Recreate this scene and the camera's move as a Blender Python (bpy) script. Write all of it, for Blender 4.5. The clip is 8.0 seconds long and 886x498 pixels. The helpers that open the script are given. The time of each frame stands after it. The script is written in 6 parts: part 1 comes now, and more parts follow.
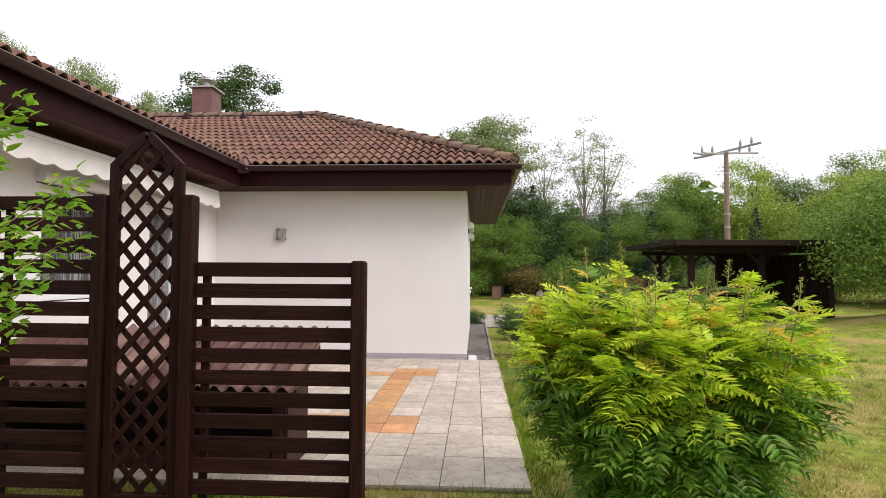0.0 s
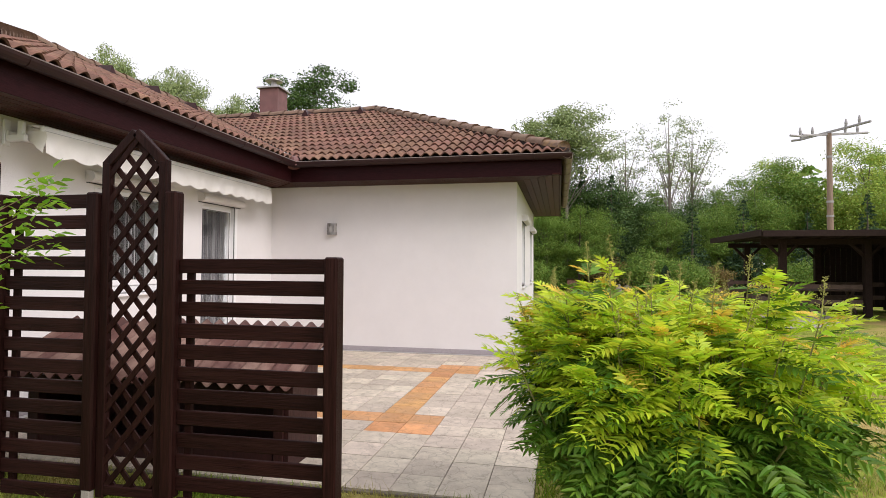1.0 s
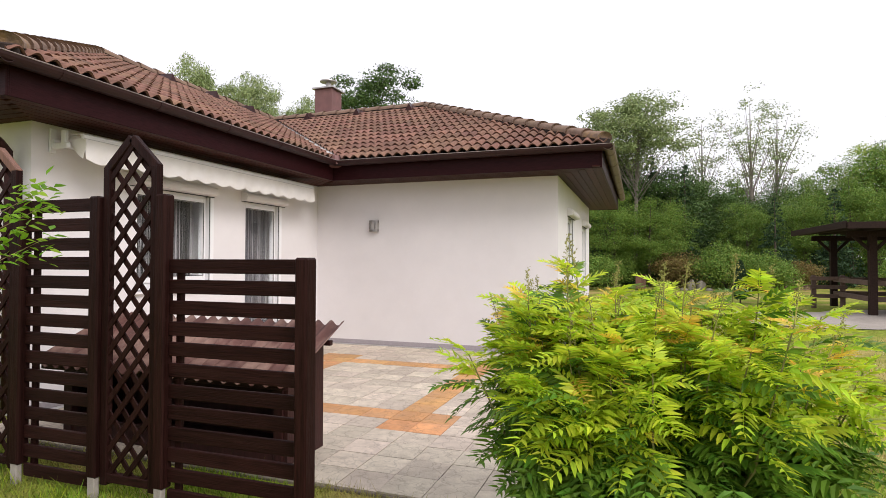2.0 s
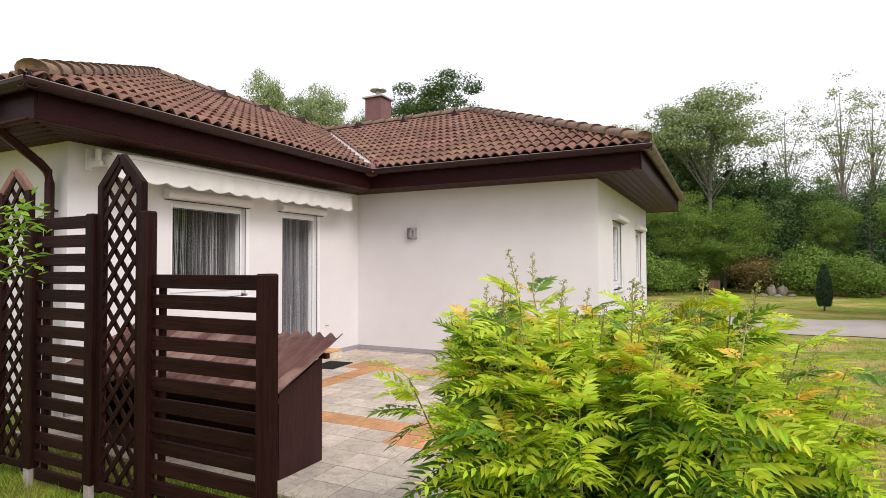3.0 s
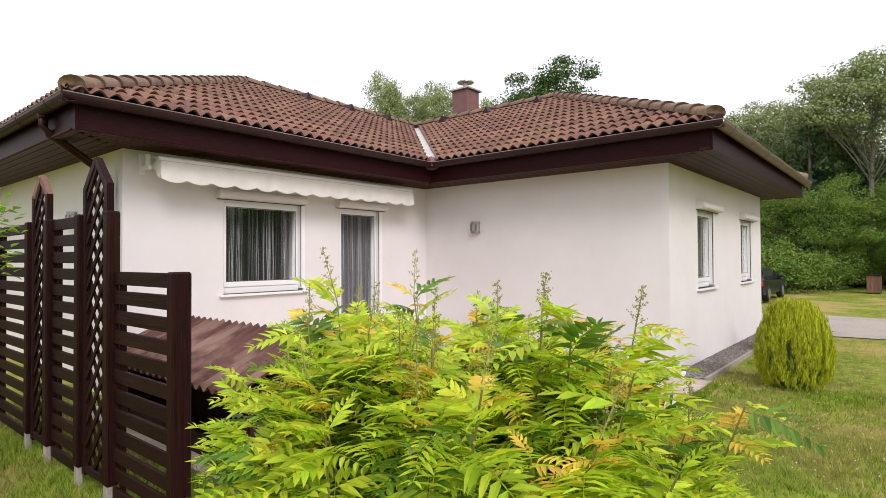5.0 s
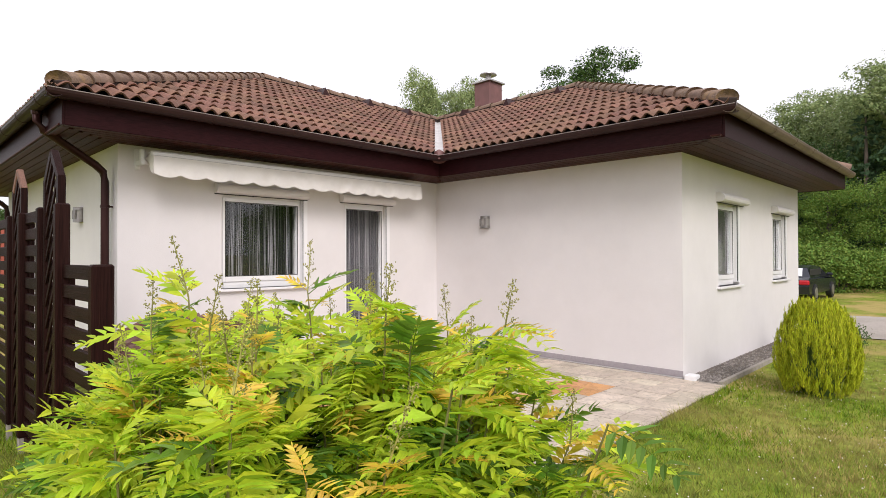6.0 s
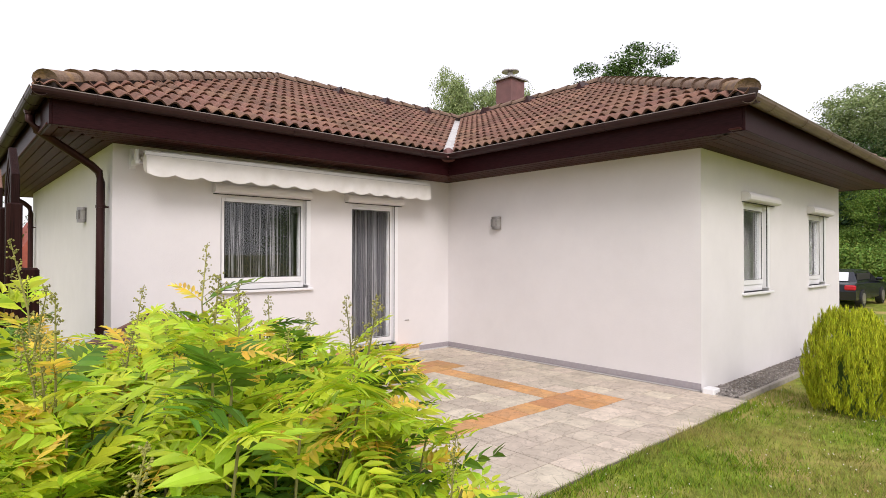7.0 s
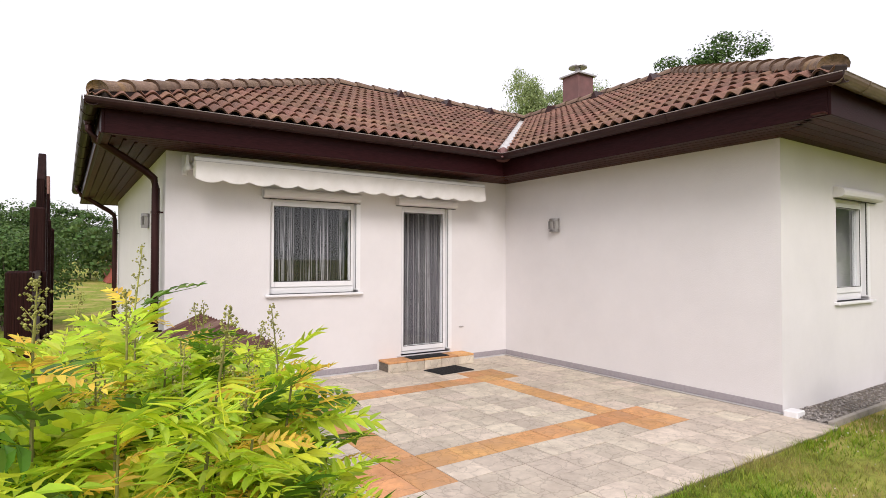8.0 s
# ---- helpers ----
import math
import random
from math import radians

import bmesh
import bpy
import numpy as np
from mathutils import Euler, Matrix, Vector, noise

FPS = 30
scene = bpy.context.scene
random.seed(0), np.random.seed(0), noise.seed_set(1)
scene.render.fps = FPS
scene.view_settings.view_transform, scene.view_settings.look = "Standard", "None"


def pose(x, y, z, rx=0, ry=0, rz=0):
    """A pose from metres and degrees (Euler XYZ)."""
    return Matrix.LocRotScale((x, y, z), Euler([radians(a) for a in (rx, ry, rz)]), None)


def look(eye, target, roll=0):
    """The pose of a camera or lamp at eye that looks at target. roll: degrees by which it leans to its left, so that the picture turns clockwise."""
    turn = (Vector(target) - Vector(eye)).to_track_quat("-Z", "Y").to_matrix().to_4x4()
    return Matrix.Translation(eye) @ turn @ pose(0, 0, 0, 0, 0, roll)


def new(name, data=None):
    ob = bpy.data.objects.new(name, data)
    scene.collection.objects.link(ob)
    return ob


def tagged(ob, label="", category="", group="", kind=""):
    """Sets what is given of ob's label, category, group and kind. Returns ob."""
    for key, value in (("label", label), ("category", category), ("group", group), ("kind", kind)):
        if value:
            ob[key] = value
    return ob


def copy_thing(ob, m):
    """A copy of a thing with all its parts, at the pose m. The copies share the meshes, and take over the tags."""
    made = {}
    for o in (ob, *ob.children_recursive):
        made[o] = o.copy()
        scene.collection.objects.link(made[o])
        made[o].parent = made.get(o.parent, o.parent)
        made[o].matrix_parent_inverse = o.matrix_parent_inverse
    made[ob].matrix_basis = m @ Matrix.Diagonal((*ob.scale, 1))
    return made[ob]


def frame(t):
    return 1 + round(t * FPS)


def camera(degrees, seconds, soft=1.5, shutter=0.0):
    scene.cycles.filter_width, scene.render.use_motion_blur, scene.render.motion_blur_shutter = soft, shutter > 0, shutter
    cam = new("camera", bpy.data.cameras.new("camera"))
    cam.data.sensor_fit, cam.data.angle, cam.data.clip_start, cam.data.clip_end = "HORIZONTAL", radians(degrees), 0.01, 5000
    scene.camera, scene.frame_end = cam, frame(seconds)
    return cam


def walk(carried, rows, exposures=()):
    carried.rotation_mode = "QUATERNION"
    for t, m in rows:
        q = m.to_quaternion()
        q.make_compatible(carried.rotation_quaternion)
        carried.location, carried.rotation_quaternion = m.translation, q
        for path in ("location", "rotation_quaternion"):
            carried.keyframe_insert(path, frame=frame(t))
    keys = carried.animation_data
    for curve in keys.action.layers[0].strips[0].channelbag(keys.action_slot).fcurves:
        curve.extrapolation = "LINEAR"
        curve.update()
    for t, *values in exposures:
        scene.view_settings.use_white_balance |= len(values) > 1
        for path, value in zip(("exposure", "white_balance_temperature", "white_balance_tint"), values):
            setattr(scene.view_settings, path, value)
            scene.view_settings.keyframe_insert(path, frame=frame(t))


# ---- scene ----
cam = camera(76.5, 8.0, soft=0.85)
PATH = [
    (0, (0.128, -9.17, 1.39), (0.015, -7.175, 1.476), 0.3),
    (0.5, (0.374, -8.964, 1.413), (0.118, -6.982, 1.484), 0.3),
    (1, (0.656, -8.872, 1.413), (0.25, -6.915, 1.473), 0.3),
    (2.5, (1.383, -8.482, 1.472), (0.61, -6.638, 1.514), -0.0),
    (3, (1.611, -8.291, 1.501), (0.721, -6.501, 1.555), -0.2),
    (3.5, (1.781, -8.09, 1.516), (0.796, -6.35, 1.574), -0.6),
    (4, (2.029, -7.878, 1.506), (0.929, -6.209, 1.562), -0.8),
    (4.5, (2.211, -7.672, 1.526), (1.014, -6.071, 1.569), -0.5),
    (6, (2.672, -6.896, 1.494), (1.276, -5.463, 1.517), -0.2),
    (6.5, (2.705, -6.634, 1.512), (1.276, -5.235, 1.53), -0.0),
    (7, (2.752, -6.385, 1.514), (1.266, -5.046, 1.539), 0.1),
    (7.5, (2.78, -6.145, 1.508), (1.204, -4.913, 1.543), 0.1),
    (8, (2.751, -5.902, 1.507), (1.093, -4.785, 1.548), 0.1),
]
walk(cam, [(t, look(eye, target, roll)) for t, eye, target, roll in PATH], exposures=[(0.0, 0.30, 6500, 17), (8.0, 0.30, 6500, 17)])

# ---- world, sun, exposure ----
world = bpy.data.worlds.new("overcast_sky")
scene.world = world
world.use_nodes = True
wn, wl = world.node_tree.nodes, world.node_tree.links
wbg = wn["Background"]
wsky = wn.new("ShaderNodeTexSky")
wsky.sky_type = "NISHITA"
wsky.sun_disc = False
wsky.sun_elevation = radians(38)
wsky.sun_rotation = radians(121)
wsky.dust_density = 4.0
whaze = wn.new("ShaderNodeMix")
whaze.data_type = "RGBA"
whaze.inputs[0].default_value = 0.88
whaze.inputs[7].default_value = (7.6, 7.7, 7.9, 1)
wl.new(wsky.outputs[0], whaze.inputs[6])
wl.new(whaze.outputs[2], wbg.inputs[0])
wbg.inputs[1].default_value = 0.125

sun = new("sun", bpy.data.lights.new("sun", "SUN"))
sun.data.energy = 1.6
sun.data.angle = radians(25)
sun.data.color = (1.0, 0.965, 0.92)
sun.matrix_world = look((10, -6.0, 9.2), (0, 0, 0))


# ---- materials ----
def mat(name, rgb, rough=0.6, metal=0.0, var=0.25, scale=6.0, stretch=(1, 1, 1), bump=0.0, bscale=60.0,
        stain=0.0, sscale=1.2, stain_rgb=(0.1, 0.09, 0.08), rnd=0.0, spec=0.5, trans=0.0, hue=0.0):
    """Procedural surface: grain at one scale, stains at another, relief, and per-piece variation."""
    m = bpy.data.materials.new(name)
    m.use_nodes = True
    n, l = m.node_tree.nodes, m.node_tree.links
    b = n["Principled BSDF"]
    b.inputs["Roughness"].default_value = rough
    b.inputs["Metallic"].default_value = metal
    b.inputs["Specular IOR Level"].default_value = spec
    co = n.new("ShaderNodeTexCoord")
    mp = n.new("ShaderNodeMapping")
    mp.inputs["Scale"].default_value = stretch
    l.new(co.outputs["Object"], mp.inputs[0])
    info = n.new("ShaderNodeObjectInfo")
    geo = n.new("ShaderNodeNewGeometry")
    shift = n.new("ShaderNodeVectorMath")
    shift.operation = "MULTIPLY_ADD"
    l.new(info.outputs["Random"], shift.inputs[0])
    shift.inputs[1].default_value = (17.0, 9.0, 23.0)
    l.new(mp.outputs[0], shift.inputs[2])
    no = n.new("ShaderNodeTexNoise")
    no.inputs["Scale"].default_value = scale
    no.inputs["Detail"].default_value = 8
    no.inputs["Roughness"].default_value = 0.65
    l.new(shift.outputs[0], no.inputs["Vector"])
    ramp = n.new("ShaderNodeMapRange")
    ramp.inputs[1].default_value, ramp.inputs[2].default_value = 0.3, 0.7
    ramp.inputs[3].default_value, ramp.inputs[4].default_value = 1 - var, 1 + var
    l.new(no.outputs["Fac"], ramp.inputs[0])
    hsv = n.new("ShaderNodeHueSaturation")
    hsv.inputs["Color"].default_value = (*rgb, 1)
    l.new(ramp.outputs[0], hsv.inputs["Value"])
    col = hsv.outputs[0]
    if rnd or hue:
        add = n.new("ShaderNodeMath")
        l.new(info.outputs["Random"], add.inputs[0])
        l.new(geo.outputs["Random Per Island"], add.inputs[1])
        fr = n.new("ShaderNodeMath")
        fr.operation = "FRACT"
        l.new(add.outputs[0], fr.inputs[0])
        h2 = n.new("ShaderNodeHueSaturation")
        r2 = n.new("ShaderNodeMapRange")
        r2.inputs[3].default_value, r2.inputs[4].default_value = 1 - rnd, 1 + rnd
        l.new(fr.outputs[0], r2.inputs[0])
        l.new(r2.outputs[0], h2.inputs["Value"])
        if hue:
            f3 = n.new("ShaderNodeMath")
            f3.operation = "MULTIPLY_ADD"
            f3.inputs[1].default_value, f3.inputs[2].default_value = 7.31, 0.2
            l.new(fr.outputs[0], f3.inputs[0])
            f4 = n.new("ShaderNodeMath")
            f4.operation = "FRACT"
            l.new(f3.outputs[0], f4.inputs[0])
            r3 = n.new("ShaderNodeMapRange")
            r3.inputs[3].default_value, r3.inputs[4].default_value = 0.5 - hue, 0.5 + hue
            l.new(f4.outputs[0], r3.inputs[0])
            l.new(r3.outputs[0], h2.inputs["Hue"])
        l.new(col, h2.inputs["Color"])
        col = h2.outputs[0]
    if stain:
        n2 = n.new("ShaderNodeTexNoise")
        n2.inputs["Scale"].default_value = sscale
        n2.inputs["Detail"].default_value = 6
        n2.inputs["Roughness"].default_value = 0.6
        l.new(shift.outputs[0], n2.inputs["Vector"])
        r4 = n.new("ShaderNodeMapRange")
        r4.inputs[1].default_value, r4.inputs[2].default_value = 0.46, 0.62
        r4.inputs[3].default_value, r4.inputs[4].default_value = 0.0, stain
        l.new(n2.outputs["Fac"], r4.inputs[0])
        mx = n.new("ShaderNodeMix")
        mx.data_type = "RGBA"
        mx.inputs[7].default_value = (*stain_rgb, 1)
        l.new(r4.outputs[0], mx.inputs[0])
        l.new(col, mx.inputs[6])
        col = mx.outputs[2]
    l.new(col, b.inputs["Base Color"])
    if bump:
        n3 = n.new("ShaderNodeTexNoise")
        n3.inputs["Scale"].default_value = bscale
        n3.inputs["Detail"].default_value = 5
        l.new(mp.outputs[0], n3.inputs["Vector"])
        bp = n.new("ShaderNodeBump")
        bp.inputs["Strength"].default_value = bump
        bp.inputs["Distance"].default_value = 0.01
        l.new(n3.outputs["Fac"], bp.inputs["Height"])
        l.new(bp.outputs[0], b.inputs["Normal"])
    if trans:
        tr = n.new("ShaderNodeBsdfTranslucent")
        l.new(col, tr.inputs[0])
        ms = n.new("ShaderNodeMixShader")
        ms.inputs[0].default_value = trans
        l.new(b.outputs[0], ms.inputs[1])
        l.new(tr.outputs[0], ms.inputs[2])
        l.new(ms.outputs[0], n["Material Output"].inputs[0])
    return m


M_RENDER = mat("lime_render", (0.745, 0.724, 0.724), 0.9, var=0.03, scale=2.0, bump=0.35, bscale=120, stain=0.10, sscale=0.7, stain_rgb=(0.66, 0.63, 0.63), spec=0.2)
M_PLINTH = mat("plinth_grey", (0.36, 0.33, 0.35), 0.85, var=0.12, scale=30, bump=0.4, bscale=150)
M_FENCE_H = mat("fence_stain_h", (0.0165, 0.0054, 0.0045), 0.5, var=0.6, scale=9, stretch=(0.6, 14, 14), bump=0.35, bscale=14, stain=0.35, sscale=2.2, stain_rgb=(0.034, 0.0135, 0.0115), rnd=0.25, spec=0.08)
M_FENCE_V = mat("fence_stain_v", (0.0165, 0.0054, 0.0045), 0.5, var=0.6, scale=9, stretch=(14, 14, 0.6), bump=0.35, bscale=14, stain=0.35, sscale=2.2, stain_rgb=(0.034, 0.0135, 0.0115), rnd=0.25, spec=0.08)
M_WOODGREY = mat("weathered_wood", (0.17, 0.085, 0.06), 0.75, var=0.4, scale=8, stretch=(12, 12, 0.8), bump=0.4, bscale=12, rnd=0.2)
M_FASCIA = mat("fascia_wood", (0.021, 0.0052, 0.0062), 0.42, var=0.35, scale=6, stretch=(1.5, 1.5, 12), bump=0.2, bscale=12, rnd=0.15, spec=0.08)
M_SOFFIT = mat("soffit_board", (0.05, 0.0165, 0.0125), 0.5, var=0.4, scale=7, stretch=(3, 3, 3), bump=0.25, bscale=16, rnd=0.3, spec=0.08)
M_GUTTER = mat("gutter_brown", (0.028, 0.0105, 0.0105), 0.45, 0.05, var=0.2, scale=5, stain=0.3, sscale=3, stain_rgb=(0.045, 0.017, 0.015), spec=0.3)
# pale colour paints the highlight that runs along the gutter's rim
M_BEAD = mat("gutter_lip_highlight", (0.30, 0.25, 0.235), 0.4, 0.3, var=0.3, scale=8)
M_GUTTER_E = mat("gutter_pale_brown", (0.15, 0.105, 0.075), 0.45, 0.2, var=0.25, scale=5, stain=0.4, sscale=3, stain_rgb=(0.21, 0.165, 0.105))
M_PIPE = mat("downpipe_brown", (0.04, 0.015, 0.014), 0.35, 0.3, var=0.2, scale=4, spec=0.2)
M_TILE = mat("roof_tile", (0.215, 0.115, 0.082), 0.75, var=0.35, scale=14, bump=0.5, bscale=90, stain=0.5, sscale=3.5, stain_rgb=(0.11, 0.072, 0.058), rnd=0.22, hue=0.012, spec=0.25)
M_CAP = mat("ridge_tile", (0.21, 0.14, 0.105), 0.8, var=0.3, scale=10, bump=0.5, bscale=70, stain=0.6, sscale=4, stain_rgb=(0.27, 0.19, 0.125), rnd=0.2, spec=0.25)
M_LICHEN = mat("lichened_tile", (0.22, 0.145, 0.1), 0.9, var=0.4, scale=20, bump=0.6, bscale=70, stain=0.6, sscale=9, stain_rgb=(0.33, 0.2, 0.085))
M_DECK = mat("roof_underlay", (0.03, 0.018, 0.015), 0.85, var=0.3, scale=4)
M_FLASH = mat("valley_metal", (0.62, 0.60, 0.58), 0.45, 0.3, var=0.15, scale=5, stain=0.3, sscale=2, stain_rgb=(0.4, 0.36, 0.33))
M_CHIM = mat("chimney_cladding", (0.19, 0.085, 0.08), 0.6, var=0.2, scale=5, stain=0.3, sscale=2, stain_rgb=(0.13, 0.07, 0.065))
M_ZINC = mat("zinc_sheet", (0.42, 0.40, 0.39), 0.4, 0.7, var=0.2, scale=6)
M_UPVC = mat("white_upvc", (0.82, 0.82, 0.83), 0.3, var=0.02, scale=3)
M_SEAL = mat("rubber_seal", (0.03, 0.03, 0.03), 0.6, var=0.1)
M_RAIL = mat("shutter_rail_grey", (0.55, 0.54, 0.56), 0.4, var=0.05)
M_CANVAS = mat("awning_canvas", (0.87, 0.85, 0.82), 0.85, var=0.05, scale=4, bump=0.2, bscale=200, stain=0.2, sscale=2.5, stain_rgb=(0.66, 0.63, 0.58), trans=0.2)
M_STEEL = mat("brushed_steel", (0.30, 0.285, 0.28), 0.35, 0.9, var=0.15, scale=10, stretch=(1, 1, 8))
M_LAMPGLASS = mat("frosted_lamp_glass", (0.38, 0.365, 0.35), 0.25, var=0.1)
M_PAVE = mat("paving_slab", (0.59, 0.515, 0.42), 0.85, var=0.16, scale=9, bump=0.5, bscale=60, stain=0.45, sscale=3.0, stain_rgb=(0.40, 0.335, 0.275), rnd=0.14, hue=0.012, spec=0.25)
M_PAVE_O = mat("orange_slab", (0.62, 0.335, 0.145), 0.85, var=0.16, scale=9, bump=0.5, bscale=60, stain=0.5, sscale=3.0, stain_rgb=(0.46, 0.28, 0.17), rnd=0.2, hue=0.01, spec=0.25)
M_JOINT = mat("slab_bedding", (0.17, 0.145, 0.115), 0.95, var=0.3, scale=20, bump=0.5, bscale=120)
M_KERB = mat("concrete_kerb", (0.33, 0.3, 0.265), 0.9, var=0.2, scale=12, bump=0.4, bscale=90)
M_GRAVEL = mat("gravel_stone", (0.27, 0.245, 0.225), 0.85, var=0.25, scale=30, rnd=0.4)
M_ROAD = mat("gravel_road", (0.42, 0.375, 0.33), 0.95, var=0.16, scale=18, bump=0.7, bscale=70, stain=0.4, sscale=0.9, stain_rgb=(0.27, 0.245, 0.2))
M_MAT = mat("black_doormat", (0.012, 0.012, 0.013), 0.95, var=0.4, scale=200, bump=0.8, bscale=300)
M_CORR = mat("corrugated_sheet", (0.12, 0.052, 0.042), 0.6, var=0.3, scale=7, stretch=(1, 0.5, 1), bump=0.3, bscale=40, stain=0.8, sscale=3.5, stain_rgb=(0.28, 0.18, 0.14), spec=0.3)
M_CURT = mat("string_curtain", (0.25, 0.24, 0.25), 0.8, var=0.2, scale=10, rnd=0.75, trans=0.25)
M_VOILE = mat("net_curtain", (0.62, 0.61, 0.62), 0.85, var=0.1, scale=10, trans=0.3)
# room shade put into the colour, so interiors read dim through the glass
M_DARKROOM = mat("interior_dimmed", (0.15, 0.14, 0.13), 0.9, var=0.05)
M_BARK = mat("bark", (0.115, 0.09, 0.07), 0.9, var=0.4, scale=8, stretch=(4, 4, 0.8), bump=0.6, bscale=14)
M_BARK_PALE = mat("pale_bark", (0.23, 0.2, 0.165), 0.85, var=0.3, scale=6, stretch=(1, 1, 4), bump=0.3, bscale=14)
M_TWIG = mat("twig", (0.17, 0.115, 0.06), 0.8, var=0.3, scale=12)
M_STEM = mat("green_stem", (0.20, 0.19, 0.06), 0.7, var=0.3, scale=12)
M_LEAF = mat("leaf_mid", (0.175, 0.28, 0.052), 0.5, var=0.15, scale=3, rnd=0.28, hue=0.03, trans=0.28, spec=0.15)
M_LEAF_D = mat("leaf_dark", (0.085, 0.15, 0.042), 0.5, var=0.15, scale=3, rnd=0.28, hue=0.02, trans=0.22, spec=0.15)
M_LEAF_L = mat("leaf_light", (0.35, 0.46, 0.085), 0.5, var=0.15, scale=3, rnd=0.28, hue=0.03, trans=0.28, spec=0.15)
M_LEAF_G = mat("leaf_greyish", (0.29, 0.36, 0.155), 0.55, var=0.15, scale=3, rnd=0.28, hue=0.02, trans=0.28, spec=0.15)
M_LEAF_B = mat("leaf_brownish", (0.22, 0.17, 0.06), 0.6, var=0.2, scale=3, rnd=0.4, hue=0.03, trans=0.3, spec=0.15)
M_NEEDLE = mat("spruce_needle", (0.055, 0.1, 0.048), 0.6, var=0.2, scale=3, rnd=0.45, trans=0.2, spec=0.1)
M_THUJA = mat("golden_thuja", (0.50, 0.55, 0.035), 0.6, var=0.2, scale=5, rnd=0.45, hue=0.018, trans=0.4, spec=0.2)
# mature green, darkened further for the shade low in the bush
M_BUSH_M = mat("sorbaria_mature_shaded", (0.125, 0.245, 0.026), 0.40, var=0.12, scale=8, rnd=0.35, hue=0.02, trans=0.35, spec=0.35)
M_BUSH_Y = mat("sorbaria_young", (0.56, 0.70, 0.05), 0.42, var=0.12, scale=8, rnd=0.3, hue=0.025, trans=0.45, spec=0.35)
M_BUSH_O = mat("sorbaria_tip", (0.86, 0.62, 0.09), 0.45, var=0.15, scale=8, rnd=0.25, hue=0.02, trans=0.45)
M_BUD = mat("flower_bud", (0.27, 0.265, 0.07), 0.8, var=0.3, scale=30, rnd=0.4)
M_SHRUB = mat("privet_leaf", (0.24, 0.44, 0.035), 0.4, var=0.12, scale=8, rnd=0.3, hue=0.02, trans=0.5, spec=0.3)
M_GRASS = mat("grass_blade", (0.20, 0.30, 0.025), 0.7, var=0.1, scale=2, rnd=0.6, hue=0.035, trans=0.3, spec=0.15, stain=0.6, sscale=0.8, stain_rgb=(0.52, 0.38, 0.17))
M_GRASS_DRY = mat("dry_grass_blade", (0.46, 0.36, 0.15), 0.8, var=0.1, scale=2, rnd=0.4, hue=0.03, trans=0.25, spec=0.1, stain=0.5, sscale=1.1, stain_rgb=(0.27, 0.33, 0.06))
M_CLOVER = mat("clover_flower", (0.72, 0.68, 0.60), 0.8, var=0.1)
M_ROCK = mat("field_stone", (0.27, 0.245, 0.20), 0.9, var=0.3, scale=4, bump=0.7, bscale=14)
M_CAR = mat("car_paint_dark", (0.03, 0.034, 0.045), 0.25, 0.4, var=0.05, spec=0.6)
M_TAIL = mat("tail_light_red", (0.55, 0.02, 0.03), 0.2, var=0.05)
M_TYRE = mat("tyre_rubber", (0.02, 0.02, 0.02), 0.8, var=0.2)
# near-white base colour paints the sky's reflection onto the car glass
M_CARGLASS = mat("car_window_reflection", (0.75, 0.77, 0.8), 0.08, var=0.02, spec=0.8)
M_POLE = mat("timber_pole", (0.27, 0.19, 0.14), 0.85, var=0.3, scale=5, stretch=(6, 6, 0.5))
M_CERAMIC = mat("insulator_grey", (0.36, 0.35, 0.35), 0.4, var=0.1)
M_ARBOR = mat("arbor_timber", (0.028, 0.016, 0.013), 0.7, var=0.35, scale=6, stretch=(4, 4, 4), bump=0.2, bscale=12, rnd=0.2, spec=0.15)
M_ARBOR_RAIL = mat("rail_timber", (0.13, 0.085, 0.065), 0.8, var=0.3, scale=6, rnd=0.2)
M_REDTILE = mat("red_roof_tile", (0.32, 0.075, 0.05), 0.7, var=0.25, scale=3, bump=0.4, bscale=4)
M_BRUSH = mat("dry_brushwood", (0.24, 0.165, 0.11), 0.9, var=0.3, scale=6, rnd=0.4)

# lawn: green with dry patches, soil between
M_LAWN = mat("lawn", (0.20, 0.25, 0.035), 0.95, var=0.55, scale=9, bump=0.8, bscale=60, stain=0.85, sscale=0.7, stain_rgb=(0.44, 0.33, 0.13), spec=0.1)


